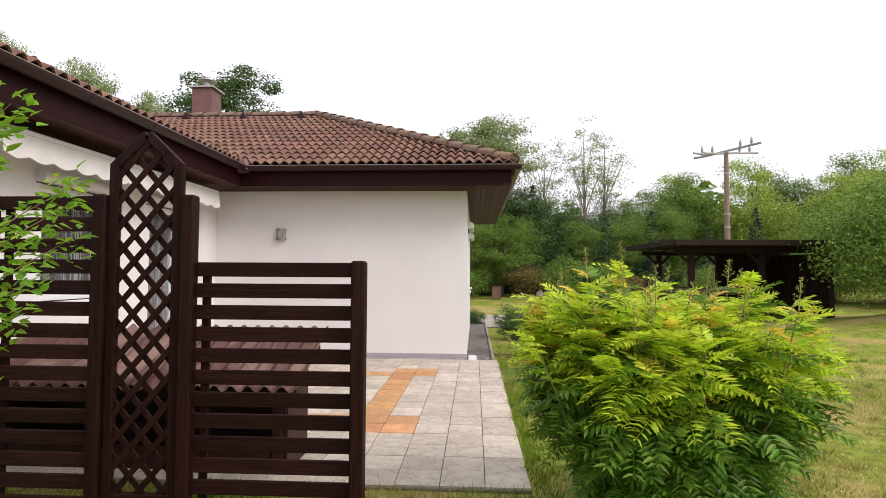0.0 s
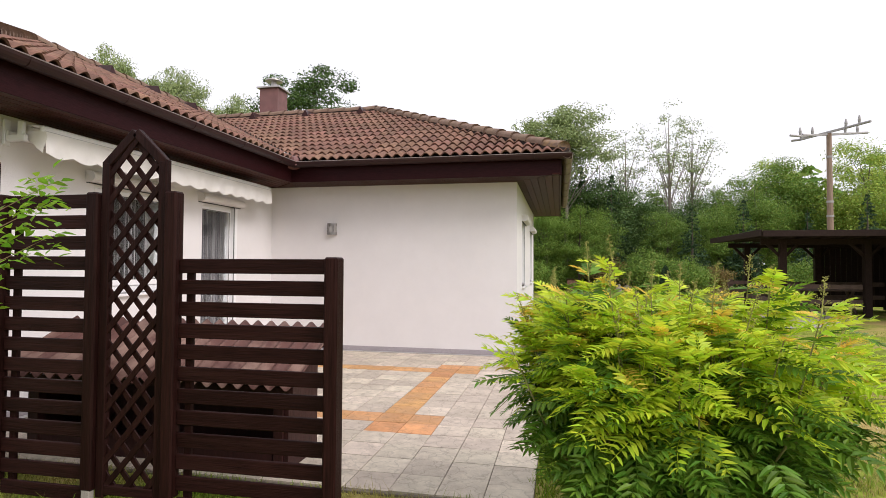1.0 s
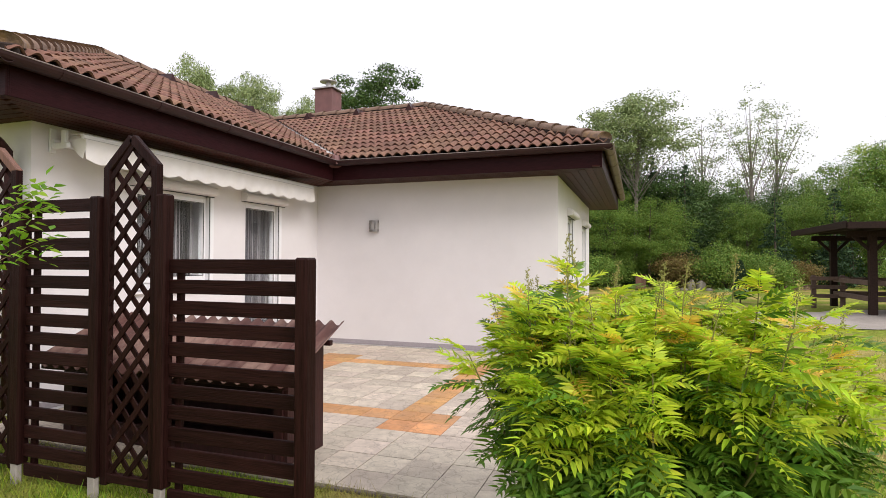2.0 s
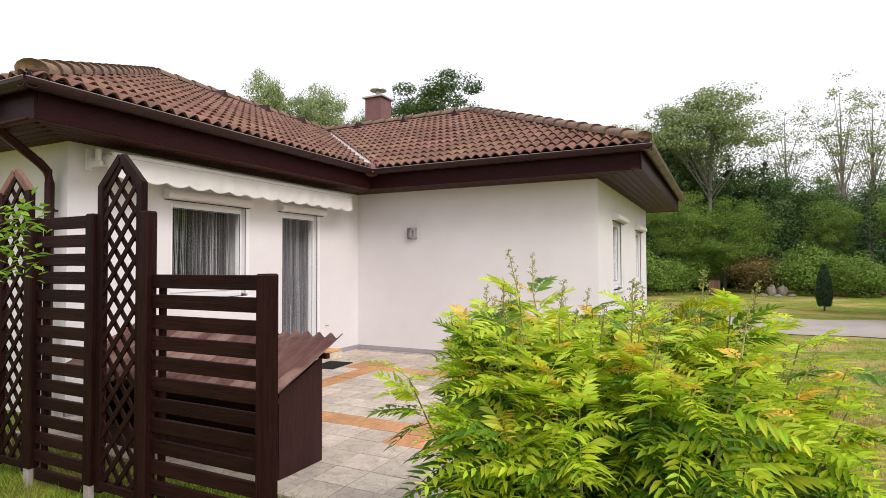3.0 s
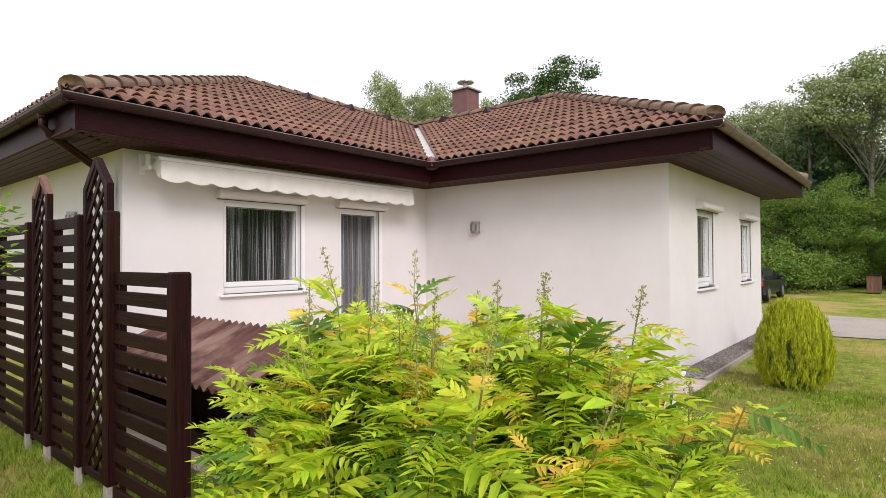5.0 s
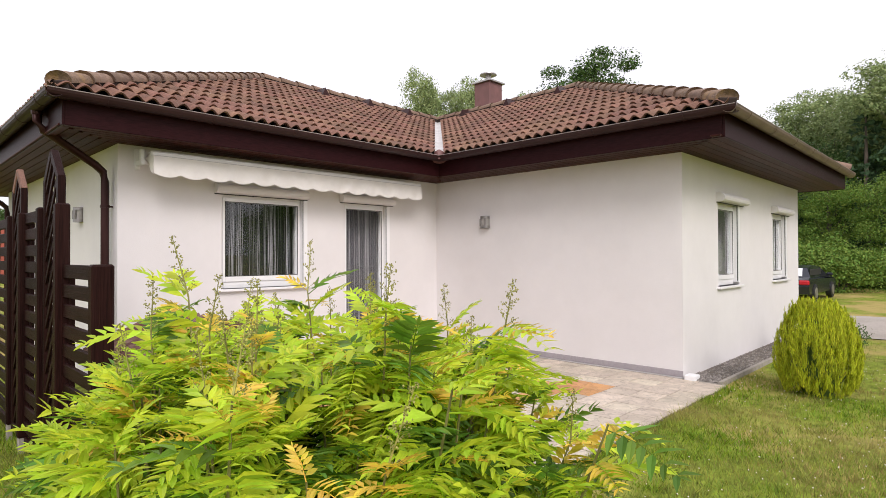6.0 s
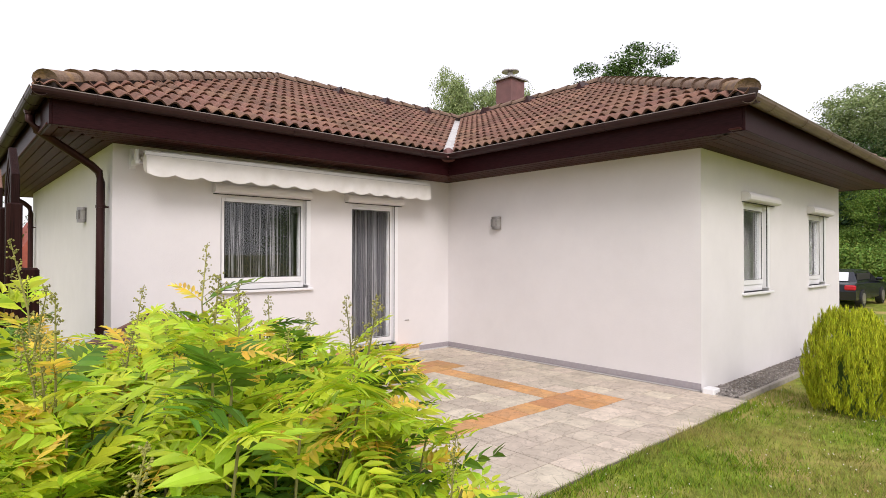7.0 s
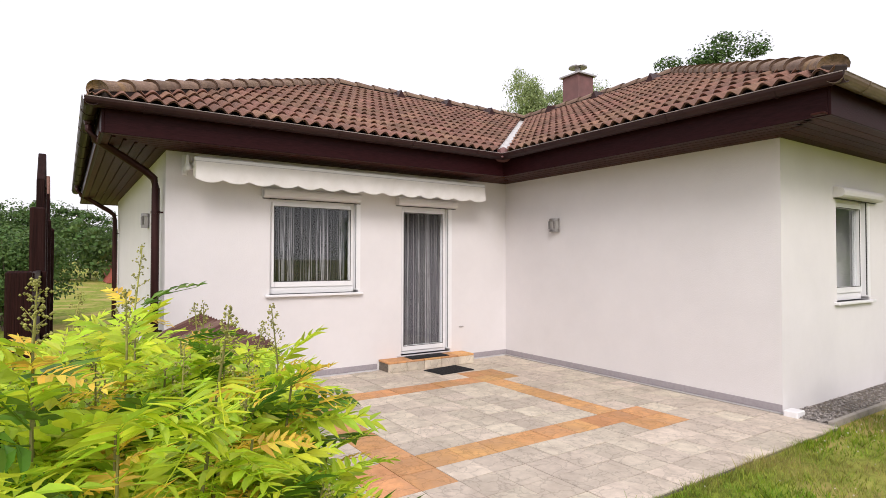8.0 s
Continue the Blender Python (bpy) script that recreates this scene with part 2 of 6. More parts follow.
def cleft(m, strength):
    """Fine wandering crack lines over a slab's face."""
    n, l = m.node_tree.nodes, m.node_tree.links
    b = n["Principled BSDF"]
    src = b.inputs["Base Color"].links[0].from_socket
    co = n.new("ShaderNodeTexCoord")
    info = n.new("ShaderNodeObjectInfo")
    off = n.new("ShaderNodeVectorMath")
    off.operation = "MULTIPLY_ADD"
    off.inputs[1].default_value = (31.0, 13.0, 5.0)
    l.new(info.outputs["Random"], off.inputs[0])
    l.new(co.outputs["Object"], off.inputs[2])
    wob = n.new("ShaderNodeTexNoise")
    wob.inputs["Scale"].default_value = 14
    l.new(off.outputs[0], wob.inputs["Vector"])
    mixv = n.new("ShaderNodeVectorMath")
    mixv.operation = "MULTIPLY_ADD"
    mixv.inputs[1].default_value = (0.12, 0.12, 0.12)
    l.new(wob.outputs["Color"], mixv.inputs[0])
    l.new(off.outputs[0], mixv.inputs[2])
    vo = n.new("ShaderNodeTexVoronoi")
    vo.feature = "DISTANCE_TO_EDGE"
    vo.inputs["Scale"].default_value = 6.5
    l.new(mixv.outputs[0], vo.inputs["Vector"])
    mr = n.new("ShaderNodeMapRange")
    mr.inputs[1].default_value, mr.inputs[2].default_value = 0.0, 0.05
    mr.inputs[3].default_value, mr.inputs[4].default_value = 1 - strength, 1.0
    l.new(vo.outputs[0], mr.inputs[0])
    hs = n.new("ShaderNodeHueSaturation")
    l.new(mr.outputs[0], hs.inputs["Value"])
    l.new(src, hs.inputs["Color"])
    l.new(hs.outputs[0], b.inputs["Base Color"])


cleft(M_PAVE, 0.24)
cleft(M_PAVE_O, 0.22)

M_GLASS = bpy.data.materials.new("window_glass")
M_GLASS.use_nodes = True
_g = M_GLASS.node_tree.nodes["Principled BSDF"]
_g.inputs["Base Color"].default_value = (0.93, 0.96, 0.96, 1)
_g.inputs["Roughness"].default_value = 0.01
_g.inputs["Transmission Weight"].default_value = 1.0
_g.inputs["IOR"].default_value = 1.45


# ---- mesh helpers ----
def mesh_of(name, verts, faces, material=None, smooth=False, fix=False):
    me = bpy.data.meshes.new(name)
    me.from_pydata([tuple(v) for v in verts], [], faces)
    if fix:
        bm = bmesh.new()
        bm.from_mesh(me)
        bmesh.ops.recalc_face_normals(bm, faces=bm.faces)
        bm.to_mesh(me)
        bm.free()
    if smooth:
        me.polygons.foreach_set("use_smooth", [True] * len(me.polygons))
    if material:
        me.materials.append(material)
    me.update()
    return me


class Shape:
    """Collects solids into one mesh."""

    def __init__(self):
        self.v, self.f = [], []

    def box(self, lo, hi, c=0.003, m=None):
        """A box with chamfered edges."""
        lo, hi = Vector(lo), Vector(hi)
        c = min(c, 0.45 * min(abs(hi[i] - lo[i]) for i in range(3)))
        ids, base = {}, len(self.v)
        for s in [(a, b, d) for a in (0, 1) for b in (0, 1) for d in (0, 1)]:
            for ax in range(3):
                p = [(hi if s[i] else lo)[i] + (0 if i == ax else (-c if s[i] else c)) for i in range(3)]
                p = Vector(p)
                ids[s, ax] = len(self.v)
                self.v.append(m @ p if m else p)
        for ax in range(3):
            o = [i for i in range(3) if i != ax]
            for side in (0, 1):
                q = []
                for a, b in ((0, 0), (1, 0), (1, 1), (0, 1)):
                    s = [0, 0, 0]
                    s[ax], s[o[0]], s[o[1]] = side, a, b
                    q.append(ids[tuple(s), ax])
                self.f.append(q)
            for a in (0, 1):
                for b in (0, 1):
                    s0, s1 = [0, 0, 0], [0, 0, 0]
                    s0[o[0]] = s1[o[0]] = a
                    s0[o[1]] = s1[o[1]] = b
                    s1[ax] = 1
                    s0, s1 = tuple(s0), tuple(s1)
                    self.f.append([ids[s0, o[0]], ids[s1, o[0]], ids[s1, o[1]], ids[s0, o[1]]])
        for s in [(a, b, d) for a in (0, 1) for b in (0, 1) for d in (0, 1)]:
            self.f.append([ids[s, 0], ids[s, 1], ids[s, 2]])
        return self

    def beam(self, a, b, w, h, c=0.003):
        """A box of section w x h from a to b (h along the upright side)."""
        a, b = Vector(a), Vector(b)
        d = b - a
        q = d.to_track_quat("X", "Z").to_matrix().to_4x4()
        return self.box((0, -w / 2, -h / 2), (d.length, w / 2, h / 2), c, Matrix.Translation(a) @ q)

    def tube(self, pts, radii, sides=8, cap=True):
        pts = [Vector(p) for p in pts]
        if not isinstance(radii, (list, tuple)):
            radii = [radii] * len(pts)
        base = len(self.v)
        for i, p in enumerate(pts):
            d = (pts[min(i + 1, len(pts) - 1)] - pts[max(i - 1, 0)]).normalized()
            ref = Vector((0, 0, 1)) if abs(d.z) < 0.9 else Vector((1, 0, 0))
            u = d.cross(ref).normalized()
            w = d.cross(u)
            for k in range(sides):
                a = 2 * math.pi * k / sides
                self.v.append(p + (u * math.cos(a) + w * math.sin(a)) * radii[i])
        for i in range(len(pts) - 1):
            for k in range(sides):
                k2 = (k + 1) % sides
                self.f.append([base + i * sides + k, base + i * sides + k2, base + (i + 1) * sides + k2, base + (i + 1) * sides + k])
        if cap:
            self.f.append([base + k for k in range(sides)][::-1])
            self.f.append([base + (len(pts) - 1) * sides + k for k in range(sides)])
        return self

    def poly(self, verts, faces, m=None):
        base = len(self.v)
        self.v += [m @ Vector(p) if m else Vector(p) for p in verts]
        self.f += [[base + i for i in q] for q in faces]
        return self

    def prism(self, outline, depth, m=None):
        """An outline in x, y pushed along z by depth."""
        k = len(outline)
        vs = [(x, y, 0) for x, y in outline] + [(x, y, depth) for x, y in outline]
        fs = [list(range(k))[::-1], list(range(k, 2 * k))] + [[i, (i + 1) % k, k + (i + 1) % k, k + i] for i in range(k)]
        return self.poly(vs, fs, m)

    def mesh(self, name, material, smooth=False):
        return mesh_of(name, self.v, self.f, material, smooth, True)


def thing(name, label, category, at=(0, 0, 0), group="", kind=""):
    """An empty at the thing's base."""
    ob = new(name)
    ob.matrix_world = Matrix.Translation(at)
    ob.empty_display_size = 0.1
    return tagged(ob, label, category, group, kind)


def part(name, shape, material, parent, label="", smooth=False, m=None):
    me = shape if isinstance(shape, bpy.types.Mesh) else shape.mesh(name, material, smooth)
    ob = new(name, me)
    ob.parent = parent
    if m:
        ob.matrix_basis = m
    return tagged(ob, label)


def solid(name, shape, material, label, category="", kind="", group="", smooth=False):
    ob = new(name, shape if isinstance(shape, bpy.types.Mesh) else shape.mesh(name, material, smooth))
    return tagged(ob, label, category, group, kind)


def clipped(me, cuts, name):
    """A copy of a mesh cut by planes (point, normal); what lies on the normal's side goes."""
    bm = bmesh.new()
    bm.from_mesh(me)
    for p, nrm in cuts:
        bmesh.ops.bisect_plane(bm, geom=bm.verts[:] + bm.edges[:] + bm.faces[:], plane_co=p, plane_no=nrm, clear_outer=True)
    if not bm.faces:
        bm.free()
        return None
    out = bpy.data.meshes.new(name)
    bm.to_mesh(out)
    bm.free()
    for mt in me.materials:
        out.materials.append(mt)
    return out


# ---- ground ----
gv, gf = [], []
xs = [-900, -300, -120, -60] + [-30 + 1.5 * i for i in range(48)] + [60, 120, 300, 900]
ys = [-900, -300, -100, -40] + [-20 + 1.5 * i for i in range(44)] + [60, 120, 300, 900]


def ground_z(x, y):
    """Level by the house, a gentle rise towards the woods and to the east."""
    rise = 0.03 * max(0.0, y - 18) + 0.035 * max(0.0, x - 14)
    rise += 0.55 * math.exp(-((x - 12.6) / 2.2) ** 2 - ((y - 6.2) / 2.6) ** 2)
    return -0.03 + min(rise, 1.6) + 0.02 * math.sin(x * 0.7) * math.sin(y * 0.6) * (1 if y > 4 or x > 3 else 0)


for y in ys:
    for x in xs:
        gv.append((x, y, ground_z(x, y)))
w = len(xs)
for j in range(len(ys) - 1):
    for i in range(w - 1):
        gf.append([j * w + i, j * w + i + 1, (j + 1) * w + i + 1, (j + 1) * w + i])
solid("ground", mesh_of("ground", gv, gf, M_LAWN, True), M_LAWN, "mown lawn with green and dry straw-coloured patches", "lawn", "structure")

# gravel drive north of the house, running east to the arbor
rv, rf = [], []
for i in range(50):
    x = -40 + i
    wob = 0.18 * math.sin(x * 1.3) + 0.12 * math.sin(x * 2.9)
    far = 9.9 + wob + (1.2 + 0.4 * (x - 6) if x > 6 else 0) * (1 if x < 14 else 1.0)
    far = min(far, 14.5)
    near = 5.75 - wob * 0.7 + min(3.4, 1.15 * max(0.0, x - 6.5))
    for y in (near, (near + far) / 2, far):
        rv.append((x, y, ground_z(x, y) + 0.018))
for i in range(49):
    for k in range(2):
        rf.append([i * 3 + k, i * 3 + 3 + k, i * 3 + 4 + k, i * 3 + 1 + k])
solid("road", mesh_of("road", rv, rf, M_ROAD, True, True), M_ROAD, "pale grey-brown compacted gravel drive", "drive", "structure")

# terrace bed; slabs follow at the end of the file
TX, TY, TS = 0.50, -0.04, 0.30
terrace = solid("terrace", Shape().box((-4.2, -5.46, -0.08), (0.5, -0.002, -0.012), 0.004), M_JOINT, "paved terrace of square textured concrete slabs", "terrace", "structure")

# gravel strip along the east wall with its edging
strip = solid("gravel_bed", Shape().box((0.0, 0.0, -0.06), (0.40, 7.2, -0.005), 0.004), M_JOINT, "bed of loose grey gravel along the house wall", "gravel", "structure")
kerb = solid("kerb", Shape().box((0.405, -0.03, -0.1), (0.45, 7.2, 0.03), 0.006), M_KERB, "narrow weathered concrete edging beside the gravel", "kerb", "structure")
rng = random.Random(5)
gs = Shape()
for i in range(3200):
    x, y, r = rng.uniform(0.02, 0.385), 7.1 * rng.random() ** 1.5, rng.uniform(0.007, 0.015)
    vs, z = [], rng.uniform(-0.004, 0.012)
    for dx, dy, dz in ((1, 0, 0), (-1, 0, 0), (0, 1, 0), (0, -1, 0), (0, 0, 0.7), (0, 0, -0.7)):
        vs.append((x + r * (dx + rng.uniform(-0.3, 0.3)), y + r * (dy + rng.uniform(-0.3, 0.3)), z + r * (dz + rng.uniform(-0.2, 0.2))))
    gs.poly(vs, [(0, 2, 4), (2, 1, 4), (1, 3, 4), (3, 0, 4), (2, 0, 5), (1, 2, 5), (3, 1, 5), (0, 3, 5)])
tagged(part("gravel", mesh_of("gravel", gs.v, gs.f, M_GRAVEL), None, strip), "loose grey gravel stones", kind="stuff")
solid("drain_block", Shape().box((0.03, -0.06, -0.02), (0.16, 0.10, 0.055), 0.008), M_UPVC, "small white plastic drain block at the wall corner", "drain")

# ---- house ----
WT, WALL_T = 2.74, 0.35
house = thing("house", "single-storey white rendered house with brown tiled hip roof", "house")


def wall_x(name, x0, x1, y0, y1, openings, mitre=0.0):
    """A wall lying along y in one skin, with openings (ya, yb, za, zb) through it."""
    ysc = sorted({y0, y1, *[o[0] for o in openings], *[o[1] for o in openings]})
    zsc = sorted({-0.1, WT, *[o[2] for o in openings], *[o[3] for o in openings]})
    full = {}
    for a in range(len(ysc) - 1):
        for b in range(len(zsc) - 1):
            ym, zm = (ysc[a] + ysc[a + 1]) / 2, (zsc[b] + zsc[b + 1]) / 2
            full[a, b] = not any(o[0] < ym < o[1] and o[2] < zm < o[3] for o in openings)
    ids, vs, fs = {}, [], []

    def vid(s_, a, b):
        if (s_, a, b) not in ids:
            ids[s_, a, b] = len(vs)
            vs.append(((x0, x1)[s_], ysc[a] + (mitre if a == 0 and s_ == 0 else 0), zsc[b]))
        return ids[s_, a, b]
    for (a, b), on in full.items():
        if not on:
            continue
        for s_ in (0, 1):
            fs.append([vid(s_, a, b), vid(s_, a + 1, b), vid(s_, a + 1, b + 1), vid(s_, a, b + 1)])
        for da, db, e in ((-1, 0, ((a, b), (a, b + 1))), (1, 0, ((a + 1, b), (a + 1, b + 1))), (0, -1, ((a, b), (a + 1, b))), (0, 1, ((a, b + 1), (a + 1, b + 1)))):
            if not full.get((a + da, b + db), False):
                fs.append([vid(0, *e[0]), vid(0, *e[1]), vid(1, *e[1]), vid(1, *e[0])])
    return part(name, mesh_of(name, vs, fs, M_RENDER, False, True), None, house)


XB = -4.2
WIN_B = (-3.80, -2.60, 1.08, 2.28)
DOOR_B = (-1.93, -1.09, 0.16, 2.29)
WIN_E1 = (1.25, 2.15, 1.05, 2.22)
WIN_E2 = (3.95, 4.85, 1.05, 2.20)
wall_x("wall", XB - WALL_T, XB, -4.97, 0.35, [WIN_B, DOOR_B])
wall_x("wall", -WALL_T, 0.0, 0.0, 5.72, [WIN_E1, WIN_E2], WALL_T)
part("wall", Shape().prism([(XB, 0.0), (0.0, 0.0), (-0.35, 0.35), (XB, 0.35)], WT + 0.1, Matrix.Translation((0, 0, -0.1))), M_RENDER, house)
part("wall", Shape().box((-11.0, -4.97, -0.1), (XB - WALL_T, -4.62, WT), 0.0005), M_RENDER, house)
part("wall", Shape().box((-11.0, -4.62, -0.1), (-10.65, 5.37, WT), 0.0005), M_RENDER, house)
part("wall", Shape().box((-11.0, 5.37, -0.1), (-0.35, 5.72, WT), 0.0005), M_RENDER, house)
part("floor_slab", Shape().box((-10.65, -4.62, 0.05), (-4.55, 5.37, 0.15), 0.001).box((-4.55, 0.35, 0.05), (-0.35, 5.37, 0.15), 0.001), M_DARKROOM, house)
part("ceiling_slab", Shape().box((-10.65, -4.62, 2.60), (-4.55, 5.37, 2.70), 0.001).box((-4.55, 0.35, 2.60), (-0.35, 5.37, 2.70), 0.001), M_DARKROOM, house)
part("plinth", Shape().box((XB + 0.006, -0.006, 0.012), (-0.002, 0.02, 0.086), 0.002), M_PLINTH, house, "grey painted plinth band")
part("plinth", Shape().box((XB - 0.02, -4.97, 0.012), (XB + 0.006, -2.31, 0.086), 0.002), M_PLINTH, house, "grey painted plinth band")
part("plinth", Shape().box((XB - 0.02, -0.86, 0.012), (XB + 0.006, -0.006, 0.086), 0.002), M_PLINTH, house, "grey painted plinth band")
part("wall_socket", Shape().box((XB, -0.93, 0.50), (XB + 0.02, -0.85, 0.515), 0.004), M_LAMPGLASS, house)

# eaves: soffit boards, fascia, gutters
FE, FA, FB, FS = 0.66, -0.57, -3.57, -5.60
FW, FN = -11.9, 6.2
sz0, sz1 = 2.742, 2.762


for i in range(6):
    a, b = i * 0.11, i * 0.11 + 0.106
    part("soffit_board", Shape().box((0.002 + a, FA + 0.57 - b, sz0), (min(0.002 + b, FE), FN, sz1), 0.004), M_SOFFIT, house)
for i in range(5):
    a, b = i * 0.114, i * 0.114 + 0.110
    part("soffit_board", Shape().box((XB + a + 0.12 if i else XB, -b, sz0), (a * 1.1 + 0.001, -a - 0.002, sz1), 0.004), M_SOFFIT, house)
for i in range(6):
    a, b = i * 0.105, i * 0.105 + 0.101
    part("soffit_board", Shape().box((XB + a + 0.001, -4.97 - b, sz0), (XB + b, -min(a, 0.56) - 0.004, sz1), 0.004), M_SOFFIT, house)
for i in range(6):
    a, b = i * 0.112, i * 0.112 + 0.108
    part("soffit_board", Shape().box((FW, -4.97 - b, sz0), (XB + a, -4.97 - a - 0.002, sz1), 0.004), M_SOFFIT, house)
part("soffit_board", Shape().box((-11.9, -4.97, sz0), (-11.002, FN, sz1), 0.003), M_SOFFIT, house)
part("soffit_board", Shape().box((-11.0, 5.722, sz0), (-0.002, FN, sz1), 0.003), M_SOFFIT, house)

FZ0, FZ1 = 2.735, 3.02
part("fascia", Shape().box((FB, FA - 0.025, FZ0), (FE, FA, FZ1), 0.004), M_FASCIA, house)
part("fascia", Shape().box((FE, FA - 0.025, FZ0), (FE + 0.025, FN, FZ1), 0.004), M_FASCIA, house)
part("fascia", Shape().box((FB, FS, FZ0), (FB + 0.025, FA - 0.026, FZ1), 0.004), M_FASCIA, house)
part("fascia", Shape().box((FW, FS - 0.025, FZ0), (FB + 0.025, FS, FZ1), 0.004), M_FASCIA, house)
part("fascia", Shape().box((FW - 0.025, FS - 0.025, FZ0), (FW, FN, FZ1), 0.004), M_FASCIA, house)
part("fascia", Shape().box((FW, FN, FZ0), (FE + 0.025, FN + 0.025, FZ1), 0.004), M_FASCIA, house)


def gutter(a, b, out, material, name="gutter"):
    """A half-round trough from a to b; out points away from the house."""
    a, b, out = Vector(a), Vector(b), Vector(out)
    r, k = 0.076, 9
    s = Shape()
    vs = []
    for p in (a, b):
        for rr in (r, r - 0.004):
            for i in range(k + 1):
                t = math.pi * i / k
                vs.append(p + out * (0.080 - rr * math.cos(t)) + Vector((0, 0, -rr * math.sin(t))))
    n1 = k + 1
    fs = []
    for i in range(k):
        fs.append([i, i + 1, 2 * n1 + i + 1, 2 * n1 + i])
        fs.append([n1 + i, n1 + i + 1, 3 * n1 + i + 1, 3 * n1 + i])
        fs.append([i, i + 1, n1 + i + 1, n1 + i])
        fs.append([2 * n1 + i, 2 * n1 + i + 1, 3 * n1 + i + 1, 3 * n1 + i])
    fs += [[0, n1, 3 * n1, 2 * n1], [k, n1 + k, 3 * n1 + k, 2 * n1 + k]]
    s.poly(vs, fs)
    g = part(name, s, material, house, smooth=False)
    part("gutter_bead", Shape().tube([a + out * 0.156 + Vector((0, 0, 0.003)), b + out * 0.156 + Vector((0, 0, 0.003))], 0.005, 6), M_BEAD, g, "gutter lip with a painted pale highlight")
    # joints and brackets round the trough
    length = (b - a).length
    d = (b - a) / length
    nb = max(1, int(length / 0.95))
    for i in range(nb):
        p = a + d * (length * (i + 0.5) / nb)
        q = Shape()
        vs = []
        for o in (-0.014, 0.014):
            for rr in (r + 0.005, r + 0.001):
                for j in range(k + 1):
                    t = math.pi * j / k
                    vs.append(p + d * o + out * (0.080 - rr * math.cos(t)) + Vector((0, 0, -rr * math.sin(t))))
        fs = []
        for j in range(k):
            fs.append([j, j + 1, 2 * n1 + j + 1, 2 * n1 + j])
            fs.append([j, j + 1, n1 + j + 1, n1 + j])
            fs.append([2 * n1 + j, 2 * n1 + j + 1, 3 * n1 + j + 1, 3 * n1 + j])
        q.poly(vs, fs)
        part("gutter_bracket", q, material, g)
    return g


GZ = 3.03
gutter((FB + 0.10, FA - 0.03, GZ), (FE + 0.17, FA - 0.03, GZ), (0, -1, 0), M_GUTTER)
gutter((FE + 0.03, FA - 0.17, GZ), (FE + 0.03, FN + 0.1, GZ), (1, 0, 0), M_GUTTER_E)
gutter((FB + 0.03, FS - 0.17, GZ), (FB + 0.03, FA - 0.10, GZ), (1, 0, 0), M_GUTTER)
gutter((FW - 0.17, FS - 0.03, GZ), (FB + 0.17, FS - 0.03, GZ), (0, -1, 0), M_GUTTER)


def downpipe(x, yo):
    top = Vector((x + 0.15, FS - 0.10, GZ - 0.05))
    pts = [top, top + Vector((0, 0.0, -0.11)), top + Vector((-0.02, 0.05, -0.19)), Vector((x + 0.02, yo - 0.10, 2.50)), Vector((x, yo - 0.02, 2.43)),
           Vector((x, yo, 2.32)), Vector((x, yo, 1.2)), Vector((x, yo, 0.03))]
    p = part("downpipe", Shape().tube(pts, 0.043, 12), M_PIPE, house, smooth=True)
    part("pipe_collar", Shape().tube([top + Vector((0, 0, 0.03)), top + Vector((0, 0, -0.05))], [0.062, 0.05], 12), M_PIPE, p)
    for z in (2.05, 0.7):
        part("pipe_clip", Shape().tube([(x, yo, z - 0.015), (x, yo, z + 0.015)], 0.05, 12).box((x - 0.01, yo + 0.04, z - 0.01), (x + 0.01, -4.972, z + 0.01), 0.002), M_PIPE, p)


downpipe(-4.36, -5.05)
downpipe(-10.55, -5.05)

# roof deck
EE, EA, EB, ES, RUN = 0.74, -0.65, -3.49, -5.68, 4.25
Z0, SL = 3.035, 0.459
ZR = Z0 + RUN * SL
RX, RY, EW, EN = EB - RUN, EA + RUN, EB - 2 * RUN, 6.3
c1, c2, c3 = (EB, ES, Z0), (EB, EA, Z0), (EE, EA, Z0)
r1, r2, r3 = (RX, ES + RUN, ZR), (RX, RY, ZR), (EE - RUN, RY, ZR)
c4, c5, c6 = (EE, EN, Z0), (EW, EN, Z0), (EW, ES, Z0)
roof = part("roof", Shape().poly([c1, c2, c3, c4, c5, c6, r1, r2, r3],
            [(0, 1, 7, 6), (1, 2, 8, 7), (6, 5, 0), (5, 6, 7, 4), (4, 7, 8, 3), (2, 3, 8), (0, 5, 4, 3, 2, 1)]), M_DECK, house, "brown concrete tile hip roof")

# chimney
cx, cy = -6.5, 4.2
chim = part("chimney", Shape().box((cx - 0.25, cy - 0.25, 4.3), (cx + 0.25, cy + 0.25, 5.86), 0.006), M_CHIM, house, "maroon sheet-clad chimney")
cap = Shape().box((cx - 0.31, cy - 0.31, 5.86), (cx + 0.31, cy + 0.31, 5.90), 0.004)
cap.poly([(cx - 0.30, cy - 0.30, 5.90), (cx + 0.30, cy - 0.30, 5.90), (cx + 0.30, cy + 0.30, 5.90), (cx - 0.30, cy + 0.30, 5.90), (cx, cy, 6.0)],
         [(0, 1, 4), (1, 2, 4), (2, 3, 4), (3, 0, 4), (3, 2, 1, 0)])
part("chimney_cap", cap, M_ZINC, chim, "grey sheet metal cap")
part("chimney_cowl", Shape().tube([(cx, cy, 5.97), (cx, cy, 6.10)], 0.07, 12).tube([(cx, cy, 6.10), (cx, cy, 6.125), (cx, cy, 6.16)], [0.22, 0.215, 0.06], 20), M_ZINC, chim, "round dark metal rain cowl")


